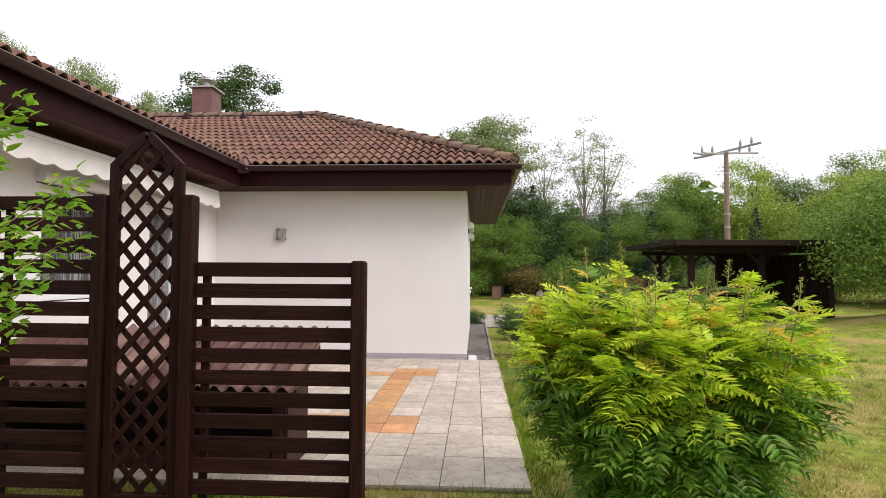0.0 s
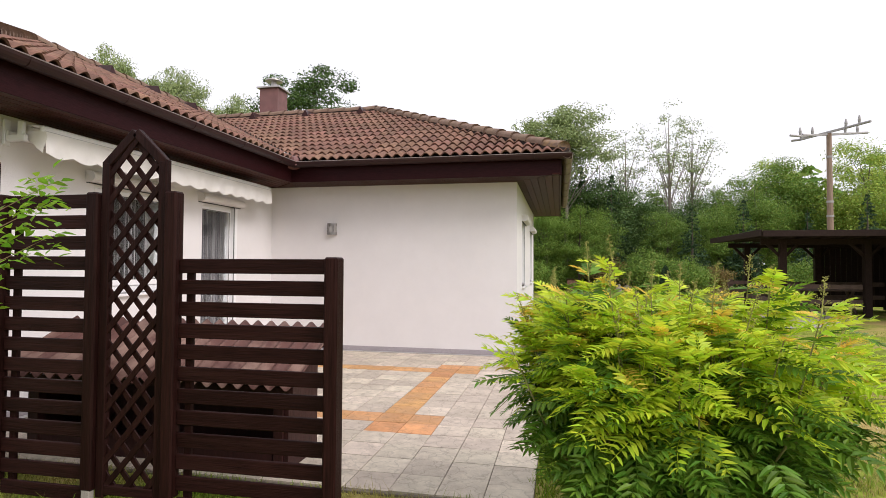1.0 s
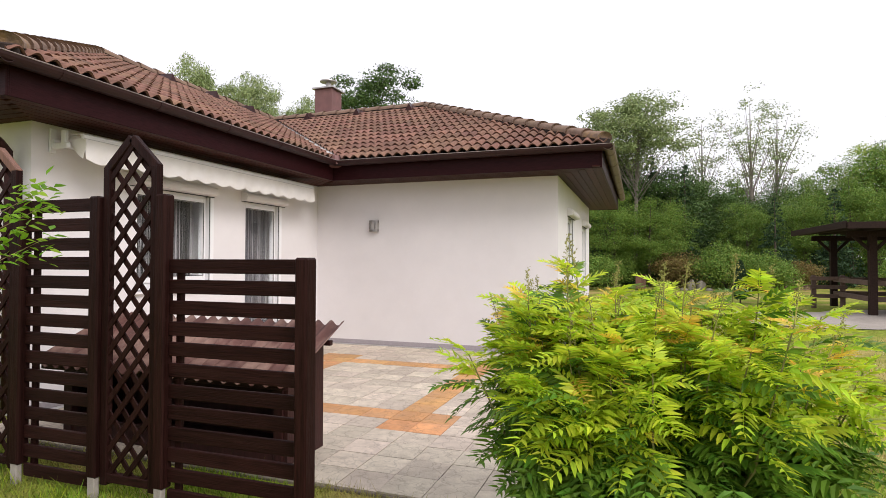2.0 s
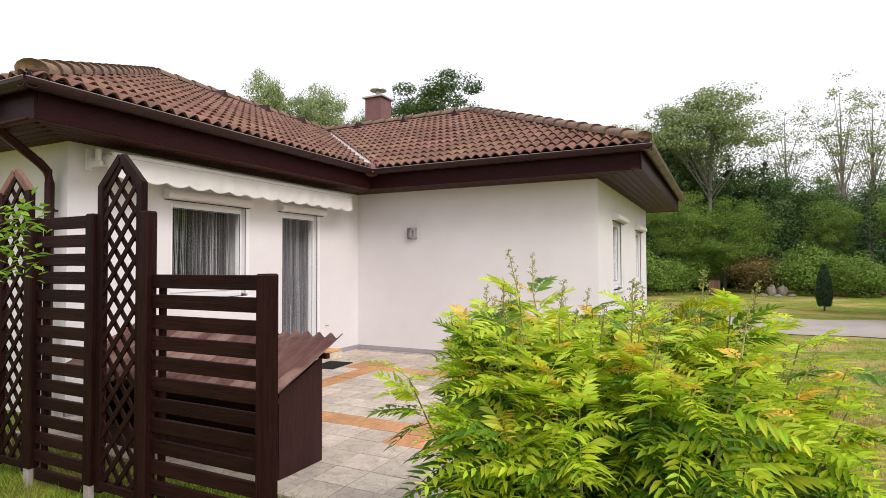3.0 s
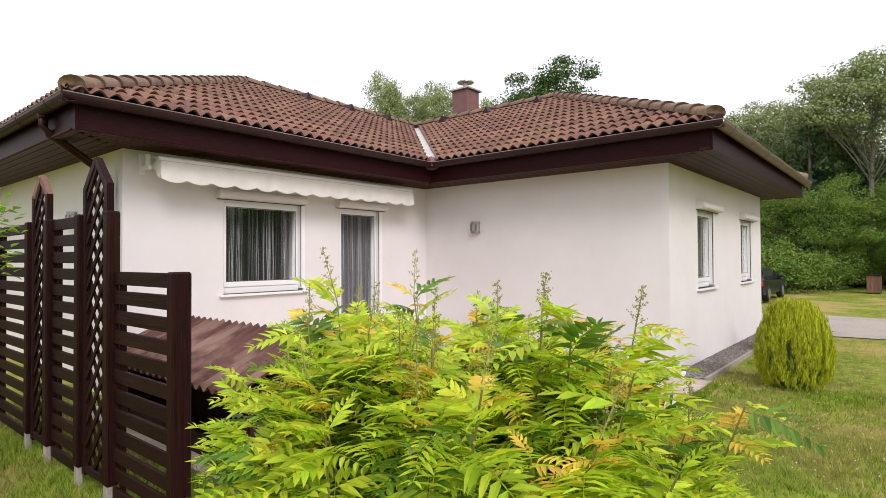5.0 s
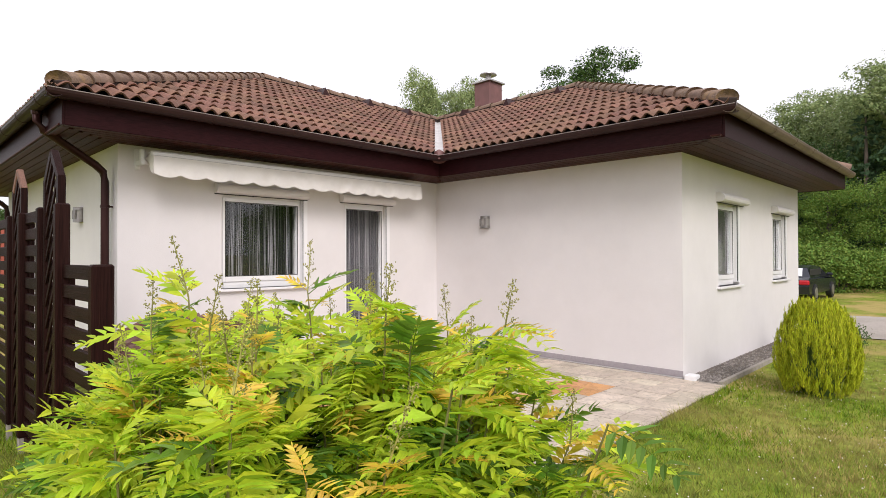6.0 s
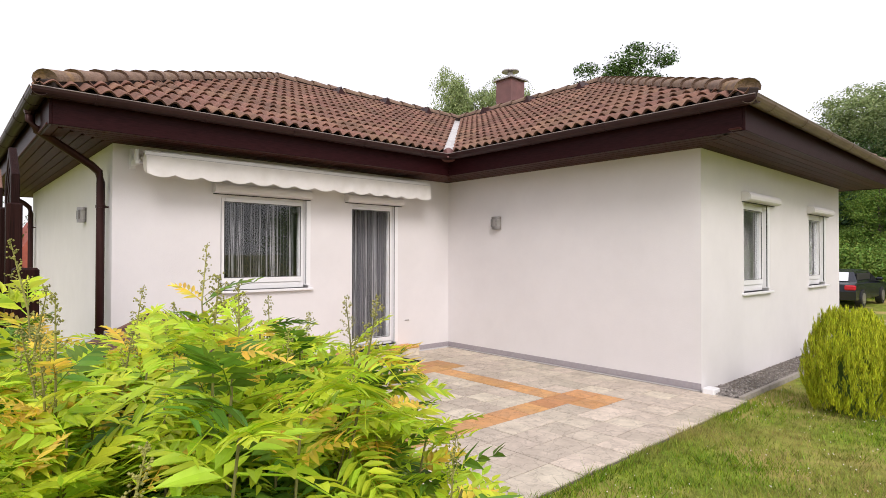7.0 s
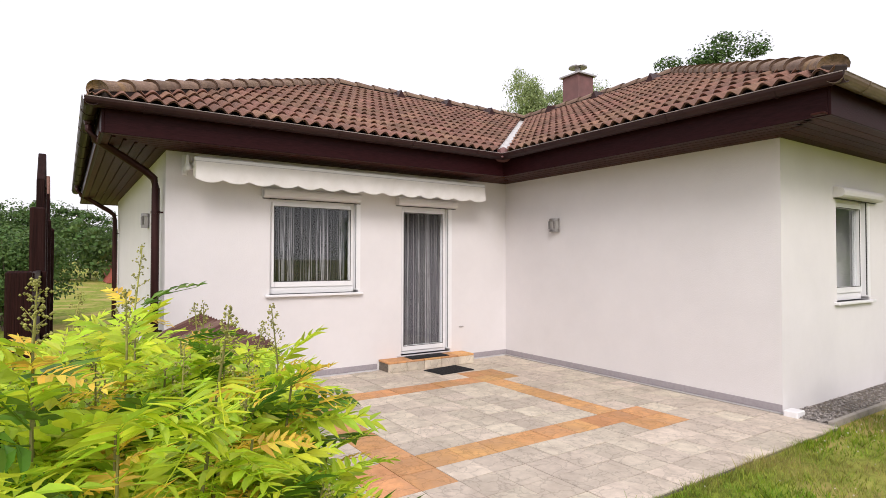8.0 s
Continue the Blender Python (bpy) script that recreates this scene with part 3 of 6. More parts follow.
# windows and door, all facing +x
def bars(y0, y1, z0, z1, wl_, wr, wb, wt, x0, x1, c=0.004):
    s = Shape()
    s.box((x0, y0, z0), (x1, y0 + wl_, z1), c).box((x0, y1 - wr, z0), (x1, y1, z1), c)
    s.box((x0, y0 + wl_, z0), (x1, y1 - wr, z0 + wb), c).box((x0, y0 + wl_, z1 - wt), (x1, y1 - wr, z1), c)
    return s


def opening(name, xw, o, box_y, sill=True, label="", low=0.07):
    y0, y1, z0, z1 = o
    y1f = y1 - 0.035
    ob = part(name, bars(y0 + 0.003, y1f, z0 + 0.003, z1 - 0.003, 0.055, 0.055, low, 0.05, xw - 0.15, xw - 0.075), M_UPVC, house, label)
    part("sash", bars(y0 + 0.035, y1f - 0.02, z0 + low - 0.015, z1 - 0.04, 0.042, 0.04, 0.075, 0.055, xw - 0.135, xw - 0.06, 0.006), M_UPVC, ob)
    gy0, gy1, gz0, gz1 = y0 + 0.075, y1f - 0.058, z0 + low + 0.06, z1 - 0.095
    part("seal", bars(gy0 - 0.006, gy1 + 0.006, gz0 - 0.006, gz1 + 0.006, 0.008, 0.008, 0.008, 0.008, xw - 0.065, xw - 0.058, 0.001), M_SEAL, ob)
    pane = part("pane", Shape().box((xw - 0.098, gy0, gz0), (xw - 0.092, gy1, gz1), 0.0005), M_GLASS, ob)
    pane.visible_shadow = False
    # roller shutter: box above and guide rails
    bx = Shape()
    out = [(0.0, 2.40), (0.05, 2.398), (0.085, 2.385), (0.108, 2.36), (0.115, 2.33), (0.108, 2.30), (0.085, 2.282), (0.0, 2.275)]
    dz = z1 - 2.28
    bx.prism([(p, q + dz) for p, q in out], box_y[1] - box_y[0], Matrix(((1, 0, 0, xw), (0, 0, 1, box_y[0]), (0, 1, 0, 0), (0, 0, 0, 1))))
    sb = part("shutter_box", bx, M_RENDER, ob, "white roller shutter box")
    part("shutter_slot", Shape().box((xw - 0.005, box_y[0] + 0.01, z1 - 0.014), (xw + 0.02, box_y[1] + 0.02, z1 - 0.006), 0.001), M_SEAL, ob)
    part("shutter_rail", Shape().box((xw - 0.11, y1 - 0.032, z0 + 0.03), (xw + 0.004, y1 + 0.028, z1 - 0.013), 0.003), M_UPVC, ob)
    part("rail_groove", Shape().box((xw - 0.022, y1 - 0.034, z0 + 0.05), (xw - 0.010, y1 - 0.028, z1 - 0.013), 0.001), M_SEAL, ob)
    if sill:
        part("sill", Shape().box((xw - 0.12, y0 - 0.06, z0 - 0.032), (xw + 0.055, y1 + 0.05, z0), 0.006), M_UPVC, ob)
    return ob


opening("window", XB, WIN_B, (-3.90, -2.60), True, "white framed window with roller shutter box", 0.10)
opening("door", XB, DOOR_B, (-2.03, -1.02), False, "white glazed terrace door with roller shutter box", 0.06)
opening("window", 0.0, WIN_E1, (1.18, 2.32), True, "white framed window with roller shutter box", 0.10)
opening("window", 0.0, WIN_E2, (3.85, 4.98), True, "white framed window with roller shutter box", 0.10)
part("threshold", Shape().box((XB - 0.1, -2.0, 0.141), (XB + 0.02, -1.09, 0.16), 0.003), M_RAIL, house)


def string_curtain(xw, y0, y1, z0, z1, n, seed, dark):
    rng = random.Random(seed)
    s = Shape()
    # folded sheet added behind the strings, coloured dark for the room's shade
    k = 90
    vs, fs = [], []
    for i in range(k + 1):
        y = y0 + (y1 - y0) * i / k
        x = xw - 0.05 + 0.02 * math.sin(i * 0.9) + 0.012 * math.sin(i * 2.3 + seed)
        vs += [(x, y, z0), (x + 0.004 * math.sin(i), y, z1)]
    for i in range(k):
        fs.append([2 * i, 2 * i + 2, 2 * i + 3, 2 * i + 1])
    shade_sheet = mesh_of("backing", vs, fs, mat("room_shade_sheet", dark, 0.9, var=0.3, scale=8, stretch=(1, 20, 0.4), trans=0.1), True)
    th = thing("string_curtain", "grey string curtain hanging behind the glass", "curtain", (xw, (y0 + y1) / 2, z0))
    off = Matrix.Translation((-xw, -(y0 + y1) / 2, -z0))
    part("backing", shade_sheet, None, th, m=off)
    for i in range(n):
        y = rng.uniform(y0, y1)
        w_ = rng.choice((0.003, 0.005, 0.007, 0.011))
        pts = []
        dy = rng.uniform(-0.02, 0.02)
        for j in range(7):
            t = j / 6
            pts.append((xw + 0.01 * rng.random(), y + dy * t + 0.006 * math.sin(5 * t + i), z1 + (z0 - z1) * t))
        b = len(s.v)
        for p in pts:
            s.v += [Vector((p[0], p[1] - w_ / 2, p[2])), Vector((p[0], p[1] + w_ / 2, p[2]))]
        for j in range(6):
            s.f.append([b + 2 * j, b + 2 * j + 1, b + 2 * j + 3, b + 2 * j + 2])
    part("strings", mesh_of("strings", s.v, s.f, M_CURT), None, th, "pale and dark hanging strings", m=off)


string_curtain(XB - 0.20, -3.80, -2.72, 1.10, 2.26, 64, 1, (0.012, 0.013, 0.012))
string_curtain(XB - 0.20, -1.97, -1.14, 0.20, 2.26, 70, 2, (0.085, 0.08, 0.095))


def net_curtain(y0, y1, z0, z1):
    vs, fs = [], []
    for i in range(41):
        y = y0 + (y1 - y0) * i / 40
        x = -0.19 + 0.015 * math.sin(i * 1.1)
        vs += [(x, y, z0), (x, y, z1)]
    for i in range(40):
        fs.append([2 * i, 2 * i + 2, 2 * i + 3, 2 * i + 1])
    solid("net_curtain", mesh_of("net_curtain", vs, fs, M_VOILE, True), None, "pale gathered net curtain behind the window", "curtain")


net_curtain(4.55, 4.83, 1.09, 2.18)

# ---- things on the house ----
aw = thing("awning", "retracted white fabric awning with scalloped valance", "awning", (XB, -2.72, 2.5))
A = Matrix.Translation((-XB, 2.72, -2.5))
AY0, AY1, AX = -4.74, -0.71, -3.83
part("fabric_roll", Shape().tube([(XB + 0.16, AY0 + 0.04, 2.60), (XB + 0.16, AY1 - 0.04, 2.60)], 0.055, 14), M_CANVAS, aw, smooth=True, m=A)
part("wall_bar", Shape().box((XB + 0.002, AY0 - 0.05, 2.54), (XB + 0.05, AY1 - 0.02, 2.60), 0.004), M_UPVC, aw, m=A)
part("seam", Shape().box((AX + 0.001, AY0 + 0.01, 2.592), (AX + 0.0065, AY1 - 0.01, 2.598), 0.001), M_RAIL, aw, m=A)
part("front_bar", Shape().box((AX - 0.05, AY0, 2.585), (AX, AY1, 2.645), 0.012), M_UPVC, aw, m=A)
for y in (AY0 + 0.35, AY1 - 0.35):
    part("folding_arm", Shape().beam((XB + 0.05, y, 2.555), (AX - 0.03, y + 0.5 * (1 if y < -2 else -1), 2.56), 0.035, 0.03).beam((AX - 0.03, y + 0.5 * (1 if y < -2 else -1), 2.53), (AX - 0.06, y, 2.53), 0.03, 0.03), M_UPVC, aw, m=A)
for y in (AY0 - 0.07, AY1 - 0.06):
    part("bracket", Shape().box((XB + 0.003, y, 2.47), (XB + 0.03, y + 0.06, 2.70), 0.004).box((XB + 0.03, y + 0.008, 2.50), (AX - 0.13, y + 0.05, 2.56), 0.01).box((AX - 0.22, y + 0.01, 2.5), (AX - 0.16, y + 0.05, 2.68), 0.008), M_UPVC, aw, m=A)
# slack cover sheet from the roll to the front bar
part("cover_sheet", Shape().poly([(XB + 0.17, AY0 + 0.02, 2.656), (XB + 0.17, AY1 - 0.02, 2.656), (AX - 0.02, AY1 - 0.02, 2.648), (AX - 0.02, AY0 + 0.02, 2.648),
     (XB + 0.17, AY0 + 0.02, 2.652), (XB + 0.17, AY1 - 0.02, 2.652), (AX - 0.02, AY1 - 0.02, 2.644), (AX - 0.02, AY0 + 0.02, 2.644)],
     [(0, 1, 2, 3), (4, 5, 6, 7), (0, 1, 5, 4), (3, 2, 6, 7), (0, 3, 7, 4), (1, 2, 6, 5)]), M_CANVAS, aw, m=A)
vs, fs = [], []
NV = 168
for i in range(NV + 1):
    y = AY0 + 0.012 + (AY1 - AY0 - 0.024) * i / NV
    ph = 14 * i / NV
    zb = 2.365 + 0.035 * (1 - abs(math.sin(math.pi * ph)))**1.2
    ripple = 0.010 * math.sin(ph * 2 * math.pi + 0.6) + 0.006 * math.sin(ph * 5.1)
    for j, t in enumerate((0, 0.25, 0.6, 1.0)):
        vs.append((AX + 0.004 + ripple * t + 0.012 * t, y, 2.60 + (zb - 2.60) * t))
for i in range(NV):
    for j in range(3):
        fs.append([4 * i + j, 4 * i + 4 + j, 4 * i + 5 + j, 4 * i + 1 + j])
part("valance", mesh_of("valance", vs, fs, M_CANVAS, True), None, aw, "scalloped white valance with fine ripples", m=A)
# crumpled end of the sheet at the bracket
vs, fs = [], []
for i in range(9):
    t = i / 8
    for j in range(5):
        q = j / 4
        vs.append((AX + 0.004 - 0.25 * q + 0.02 * math.sin(5 * t + 3 * q), AY0 + 0.014 - 0.01 * math.sin(6 * q), 2.60 - (0.20 - 0.16 * q) * t))
for i in range(8):
    for j in range(4):
        fs.append([5 * i + j, 5 * i + j + 1, 5 * i + j + 6, 5 * i + j + 5])
part("side_flap", mesh_of("side_flap", vs, fs, M_CANVAS, True), None, aw, m=A)


def wall_lamp(at, rz, label):
    th = thing("wall_lamp", label, "wall lamp", at, "outdoor wall lamps")
    th.matrix_world = Matrix.Translation(at) @ pose(0, 0, 0, 0, 0, rz)
    part("back_plate", Shape().box((-0.075, -0.014, -0.095), (0.075, -0.001, 0.095), 0.004), M_STEEL, th)
    outl = [(-0.085, -0.015)] + [(0.085 * math.cos(math.pi - math.pi * i / 12), -0.02 - 0.075 * math.sin(math.pi * i / 12)) for i in range(13)] + [(0.085, -0.015)]
    for z0, z1 in ((-0.095, -0.055), (0.055, 0.095)):
        part("shade_band", Shape().prism(outl, z1 - z0, Matrix.Translation((0, 0, z0))), M_STEEL, th)
    inn = [(x * 0.9, -0.015 + (y + 0.015) * 0.9) for x, y in outl]
    part("lamp_glass", Shape().prism(inn, 0.108, Matrix.Translation((0, 0, -0.054))), M_LAMPGLASS, th, "frosted glass cylinder")
    for x in (-0.05, 0.05):
        part("strut", Shape().box((x - 0.011, -0.092, -0.056), (x + 0.011, -0.07, 0.056), 0.003), M_STEEL, th)


wall_lamp((-3.085, 0.0, 2.02), 0, "half-round brushed steel lamp on the white gable wall")
wall_lamp((-5.68, -4.97, 2.03), 0, "half-round brushed steel lamp beside the downpipe")

# door step and mats
st = thing("door_step", "low door step with orange slab top", "step", (-4.05, -1.58, 0))
S0 = Matrix.Translation((4.05, 1.58, 0))
part("step_core", Shape().box((XB + 0.001, -2.28, 0.0), (-3.925, -0.88, 0.112), 0.004), M_JOINT, st, m=S0)
for i in range(5):
    y = -2.295 + i * 0.286
    part("step_slab", Shape().box((XB + 0.002, y + 0.003, 0.113), (-3.9, y + 0.283, 0.14), 0.006), M_PAVE_O, st, "orange slab", m=S0)
    part("riser_slab", Shape().box((-3.924, y + 0.003, 0.0), (-3.90, y + 0.283, 0.112), 0.005), M_PAVE, st, m=S0)


def doormat(at, lx, ly, rz):
    th = thing("doormat", "thin black ribbed doormat", "doormat", at, "doormats")
    th.matrix_world = Matrix.Translation(at) @ pose(0, 0, 0, 0, 0, rz)
    part("base", Shape().box((-lx / 2, -ly / 2, 0), (lx / 2, ly / 2, 0.008), 0.003), M_MAT, th)
    s = Shape()
    for i in range(int(lx / 0.02) - 1):
        x = -lx / 2 + 0.02 + i * 0.02
        s.box((x - 0.006, -ly / 2 + 0.012, 0.007), (x + 0.006, ly / 2 - 0.012, 0.013), 0.002)
    part("ribs", s, M_MAT, th)


doormat((-4.04, -1.60, 0.141), 0.24, 0.62, 0)
doormat((-3.63, -1.50, 0.001), 0.40, 0.58, 6)


# ---- fence, trellis, storage box ----
FY = -6.03


def fence_panel(x0, x1, top, n, label, posts):
    """Horizontal slats between posts; posts as (x0, x1, top)."""
    th = thing("fence_panel", label, "fence", ((x0 + x1) / 2, FY, 0), "fence panels")
    off = Matrix.Translation((-(x0 + x1) / 2, -FY, 0))
    rng = random.Random(int(abs(x0) * 100))
    for p0, p1, pt in posts:
        cxp = (p0 + p1) / 2
        part("post", Shape().box((p0, FY - (0.05 if pt > 1.6 else 0.096), 0.10), (p1, FY + (0.03 if pt > 1.6 else 0.006), pt), 0.010), M_FENCE_V, th, m=off)
        part("post_foot", Shape().box((cxp - 0.03, FY - 0.045, -0.12), (cxp + 0.03, FY - 0.005, 0.16), 0.006), M_KERB, th, "weathered pale grey post foot", m=off)
    for i in range(n):
        z1 = top - i * 0.1226
        dz = rng.uniform(-0.002, 0.002)
        part("slat", Shape().box((x0, FY - 0.012 + rng.uniform(-0.002, 0.002), z1 - 0.082 + dz), (x1, FY + 0.012, z1 + dz), 0.004), M_FENCE_H, th, m=off)
    part("batten", Shape().box((x0 + 0.03, FY + 0.013, 0.06), (x0 + 0.075, FY + 0.04, top - 0.01), 0.004), M_FENCE_V, th, m=off)
    return th


fence_panel(-1.465, -0.551, 1.447, 12, "dark brown stained low slatted fence panel with two posts", [(-0.55, -0.475, 1.455), (-1.545, -1.466, 1.83)])
fence_panel(-2.669, -2.071, 1.826, 15, "tall dark brown stained slatted fence panel with two posts", [(-2.07, -1.99, 1.835), (-2.755, -2.67, 1.835)])
fence_panel(-4.25, -3.251, 1.826, 15, "tall dark brown stained slatted fence panel with two posts", [(-3.25, -3.165, 1.835), (-4.35, -4.251, 1.835)])


def trellis(x0, x1, shoulder, peak, tipmat):
    xm = (x0 + x1) / 2
    th = thing("trellis_panel", "dark brown diamond lattice panel with pointed top", "trellis", (xm, FY, 0), "lattice panels")
    off = Matrix.Translation((-xm, -FY, 0))
    fw = 0.055
    part("stile", Shape().box((x0, FY - 0.022, 0.06), (x0 + fw, FY + 0.022, shoulder), 0.005), M_FENCE_V, th, m=off)
    part("stile", Shape().box((x1 - fw, FY - 0.022, 0.06), (x1, FY + 0.022, shoulder), 0.005), M_FENCE_V, th, m=off)
    part("bottom_rail", Shape().box((x0 + fw, FY - 0.02, 0.08), (x1 - fw, FY + 0.02, 0.135), 0.004), M_FENCE_H, th, m=off)
    for xa in (x0, x1):
        d = 0.03 if xa == x0 else -0.03
        part("gable_rail", Shape().beam((xa + d * 0.5, FY, shoulder - 0.02), (xm, FY, peak - 0.03), 0.042, 0.055, 0.005), tipmat, th, m=off)
    xa, xb, za = x0 + 0.03, x1 - 0.03, 0.09

    def top_at(x):
        return shoulder + (peak - shoulder - 0.05) * (1 - abs(x - xm) / (xm - x0))
    step = 0.152
    for sgn, yy in ((1, FY - 0.010), (-1, FY + 0.004)):
        for k in range(-60, 60):
            c = k * step
            pts = []
            for i in range(101):
                x = xa + (xb - xa) * i / 100
                z = c + sgn * (x - xm) * 1.15
                if za <= z <= top_at(x):
                    pts.append((x, z))
            if len(pts) < 8:
                continue
            a, b = pts[0], pts[-1]
            part("lattice_strip", Shape().beam((a[0], yy, a[1]), (b[0], yy, b[1]), 0.011, 0.034, 0.002), M_FENCE_V, th, m=off)


trellis(-1.986, -1.55, 2.01, 2.215, M_FENCE_V)
trellis(-3.16, -2.76, 2.04, 2.215, M_WOODGREY)

# low storage box with a corrugated lean-to roof
hb = thing("storage_box", "low brown wooden storage box with corrugated sheet roof", "storage box", (-2.25, -5.05, 0))
HB = Matrix.Translation((2.25, 5.05, 0))
HX0, HX1, HY0, HY1 = -3.33, -1.17, -5.27, -4.80


def side_panel(x):
    s = Shape()
    s.poly([(x, HY0, 0.0), (x, HY1, 0.0), (x, HY1, 0.78), (x, HY0, 0.60), (x - 0.03, HY0, 0.0), (x - 0.03, HY1, 0.0), (x - 0.03, HY1, 0.78), (x - 0.03, HY0, 0.60)],
           [(0, 1, 2, 3), (7, 6, 5, 4), (0, 4, 5, 1), (1, 5, 6, 2), (2, 6, 7, 3), (3, 7, 4, 0)])
    return s


M_BOXWOOD = mat("box_wood", (0.03, 0.0085, 0.008), 0.55, var=0.4, scale=6, stretch=(8, 8, 0.8), bump=0.25, bscale=12, stain=0.3, sscale=2, stain_rgb=(0.05, 0.018, 0.016), spec=0.25)
part("side_panel", side_panel(HX1), M_BOXWOOD, hb, m=HB)
part("side_panel", side_panel(HX0 + 0.03), M_BOXWOOD, hb, m=HB)
part("back_panel", Shape().box((HX0 + 0.03, HY1 - 0.03, 0.0), (HX1 - 0.03, HY1, 0.76), 0.003), M_BOXWOOD, hb, m=HB)
part("base_board", Shape().box((HX0 + 0.03, HY0 + 0.03, 0.02), (HX1 - 0.03, HY1 - 0.03, 0.06), 0.003), M_BOXWOOD, hb, m=HB)
part("front_board", Shape().box((HX0 + 0.06, HY0, 0.0), (HX1 - 0.12, HY0 + 0.025, 0.16), 0.003), M_BOXWOOD, hb, m=HB)
for x in (HX0 + 0.03, HX1 - 0.11):
    part("corner_post", Shape().box((x, HY0 - 0.012, 0.0), (x + 0.075, HY0 + 0.06, 0.585), 0.004), M_BOXWOOD, hb, m=HB)
vs, fs = [], []
RX0, RX1 = -3.45, -1.035
nw = int((RX1 - RX0) / 0.110)
n = nw * 12
for i in range(n + 1):
    x = RX0 + (RX1 - RX0) * i / n
    wv = 0.020 * math.cos(2 * math.pi * nw * i / n)
    for t in (0, 0.5, 1):
        y = -5.47 + 0.75 * t
        z = 0.612 + 0.335 * t + wv - 0.006 * math.sin(math.pi * t)
        vs += [(x, y, z), (x, y, z - 0.006)]
for i in range(n):
    b = 6 * i
    for j in (0, 2):
        fs.append([b + j, b + j + 2, b + 8 + j, b + 6 + j])
        fs.append([b + j + 1, b + j + 3, b + 9 + j, b + 7 + j])
    fs += [[b, b + 6, b + 7, b + 1], [b + 4, b + 10, b + 11, b + 5]]
for b in (0, 6 * n):
    fs += [[b, b + 2, b + 3, b + 1], [b + 2, b + 4, b + 5, b + 3]]
part("corrugated_roof", mesh_of("corrugated_roof", vs, fs, M_CORR, True, True), None, hb, "brown wavy sheet, faded at the edges", m=HB)
for y, z in ((-5.40, 0.60), (-4.86, 0.825)):
    part("purlin", Shape().box((RX0 + 0.06, y - 0.02, z - 0.035), (RX1 - 0.03, y + 0.02, z + 0.005), 0.003), M_BOXWOOD, hb, m=HB)


# ---- plants ----
def cards(rs, centres, normals_up, length, width, jitter=0.35, facing=None):
    """Leaf-shaped quads, one at each centre, facing roughly outwards where facing is given."""
    n = len(centres)
    up = rs.normal(size=(n, 3)) * 0.55 + np.array([0, 0, normals_up * 0.6]) + (0 if facing is None else facing * 1.1)
    up /= np.linalg.norm(up, axis=1)[:, None] + 1e-9
    sd = np.cross(rs.normal(size=(n, 3)), up)
    sd /= np.linalg.norm(sd, axis=1)[:, None] + 1e-9
    ax = np.cross(up, sd)
    L = (length * (1 + jitter * rs.uniform(-1, 1, n)))[:, None] / 2
    W = (width * (1 + jitter * rs.uniform(-1, 1, n)))[:, None] / 2
    v = np.stack([centres - ax * L, centres + sd * W, centres + ax * L, centres - sd * W], axis=1).reshape(-1, 3)
    f = np.arange(4 * n).reshape(-1, 4)
    return v, f


def crown_points(rs, n_clumps, per, size, spread, hollow=0.45):
    """Leaf places in rounded clumps within an uneven ellipsoid, with the way that each faces."""
    d = rs.normal(size=(n_clumps, 3))
    d /= np.linalg.norm(d, axis=1)[:, None]
    rr = hollow + (1 - hollow) * rs.uniform(0, 1, n_clumps) ** 0.6
    bump_ = 0.78 + 0.22 * np.sin(3 * d[:, 0] + rs.uniform(0, 6)) * np.cos(4 * d[:, 1] + rs.uniform(0, 6)) + 0.10 * rs.normal(size=n_clumps)
    c = d * (rr * bump_)[:, None] * np.array(size)
    sp = spread * (0.6 + 1.1 * rs.uniform(0, 1, n_clumps) ** 1.5)
    q = rs.normal(size=(n_clumps * per, 3))
    ln = np.linalg.norm(q, axis=1)[:, None]
    face = q / ln
    q = face * np.minimum(ln, 1.1 + 0.5 * rs.uniform(0, 1, (n_clumps * per, 1)))
    pts = np.repeat(c, per, axis=0) + q * np.repeat(sp, per)[:, None] * np.array([1, 1, 0.52]) - np.abs(q[:, :1]) * np.array([0, 0, 0.10]) * np.repeat(sp, per)[:, None]
    return c, pts, face


def np_mesh(name, v, f, material, smooth=False):
    return mesh_of(name, v.tolist(), f.tolist(), material, smooth)


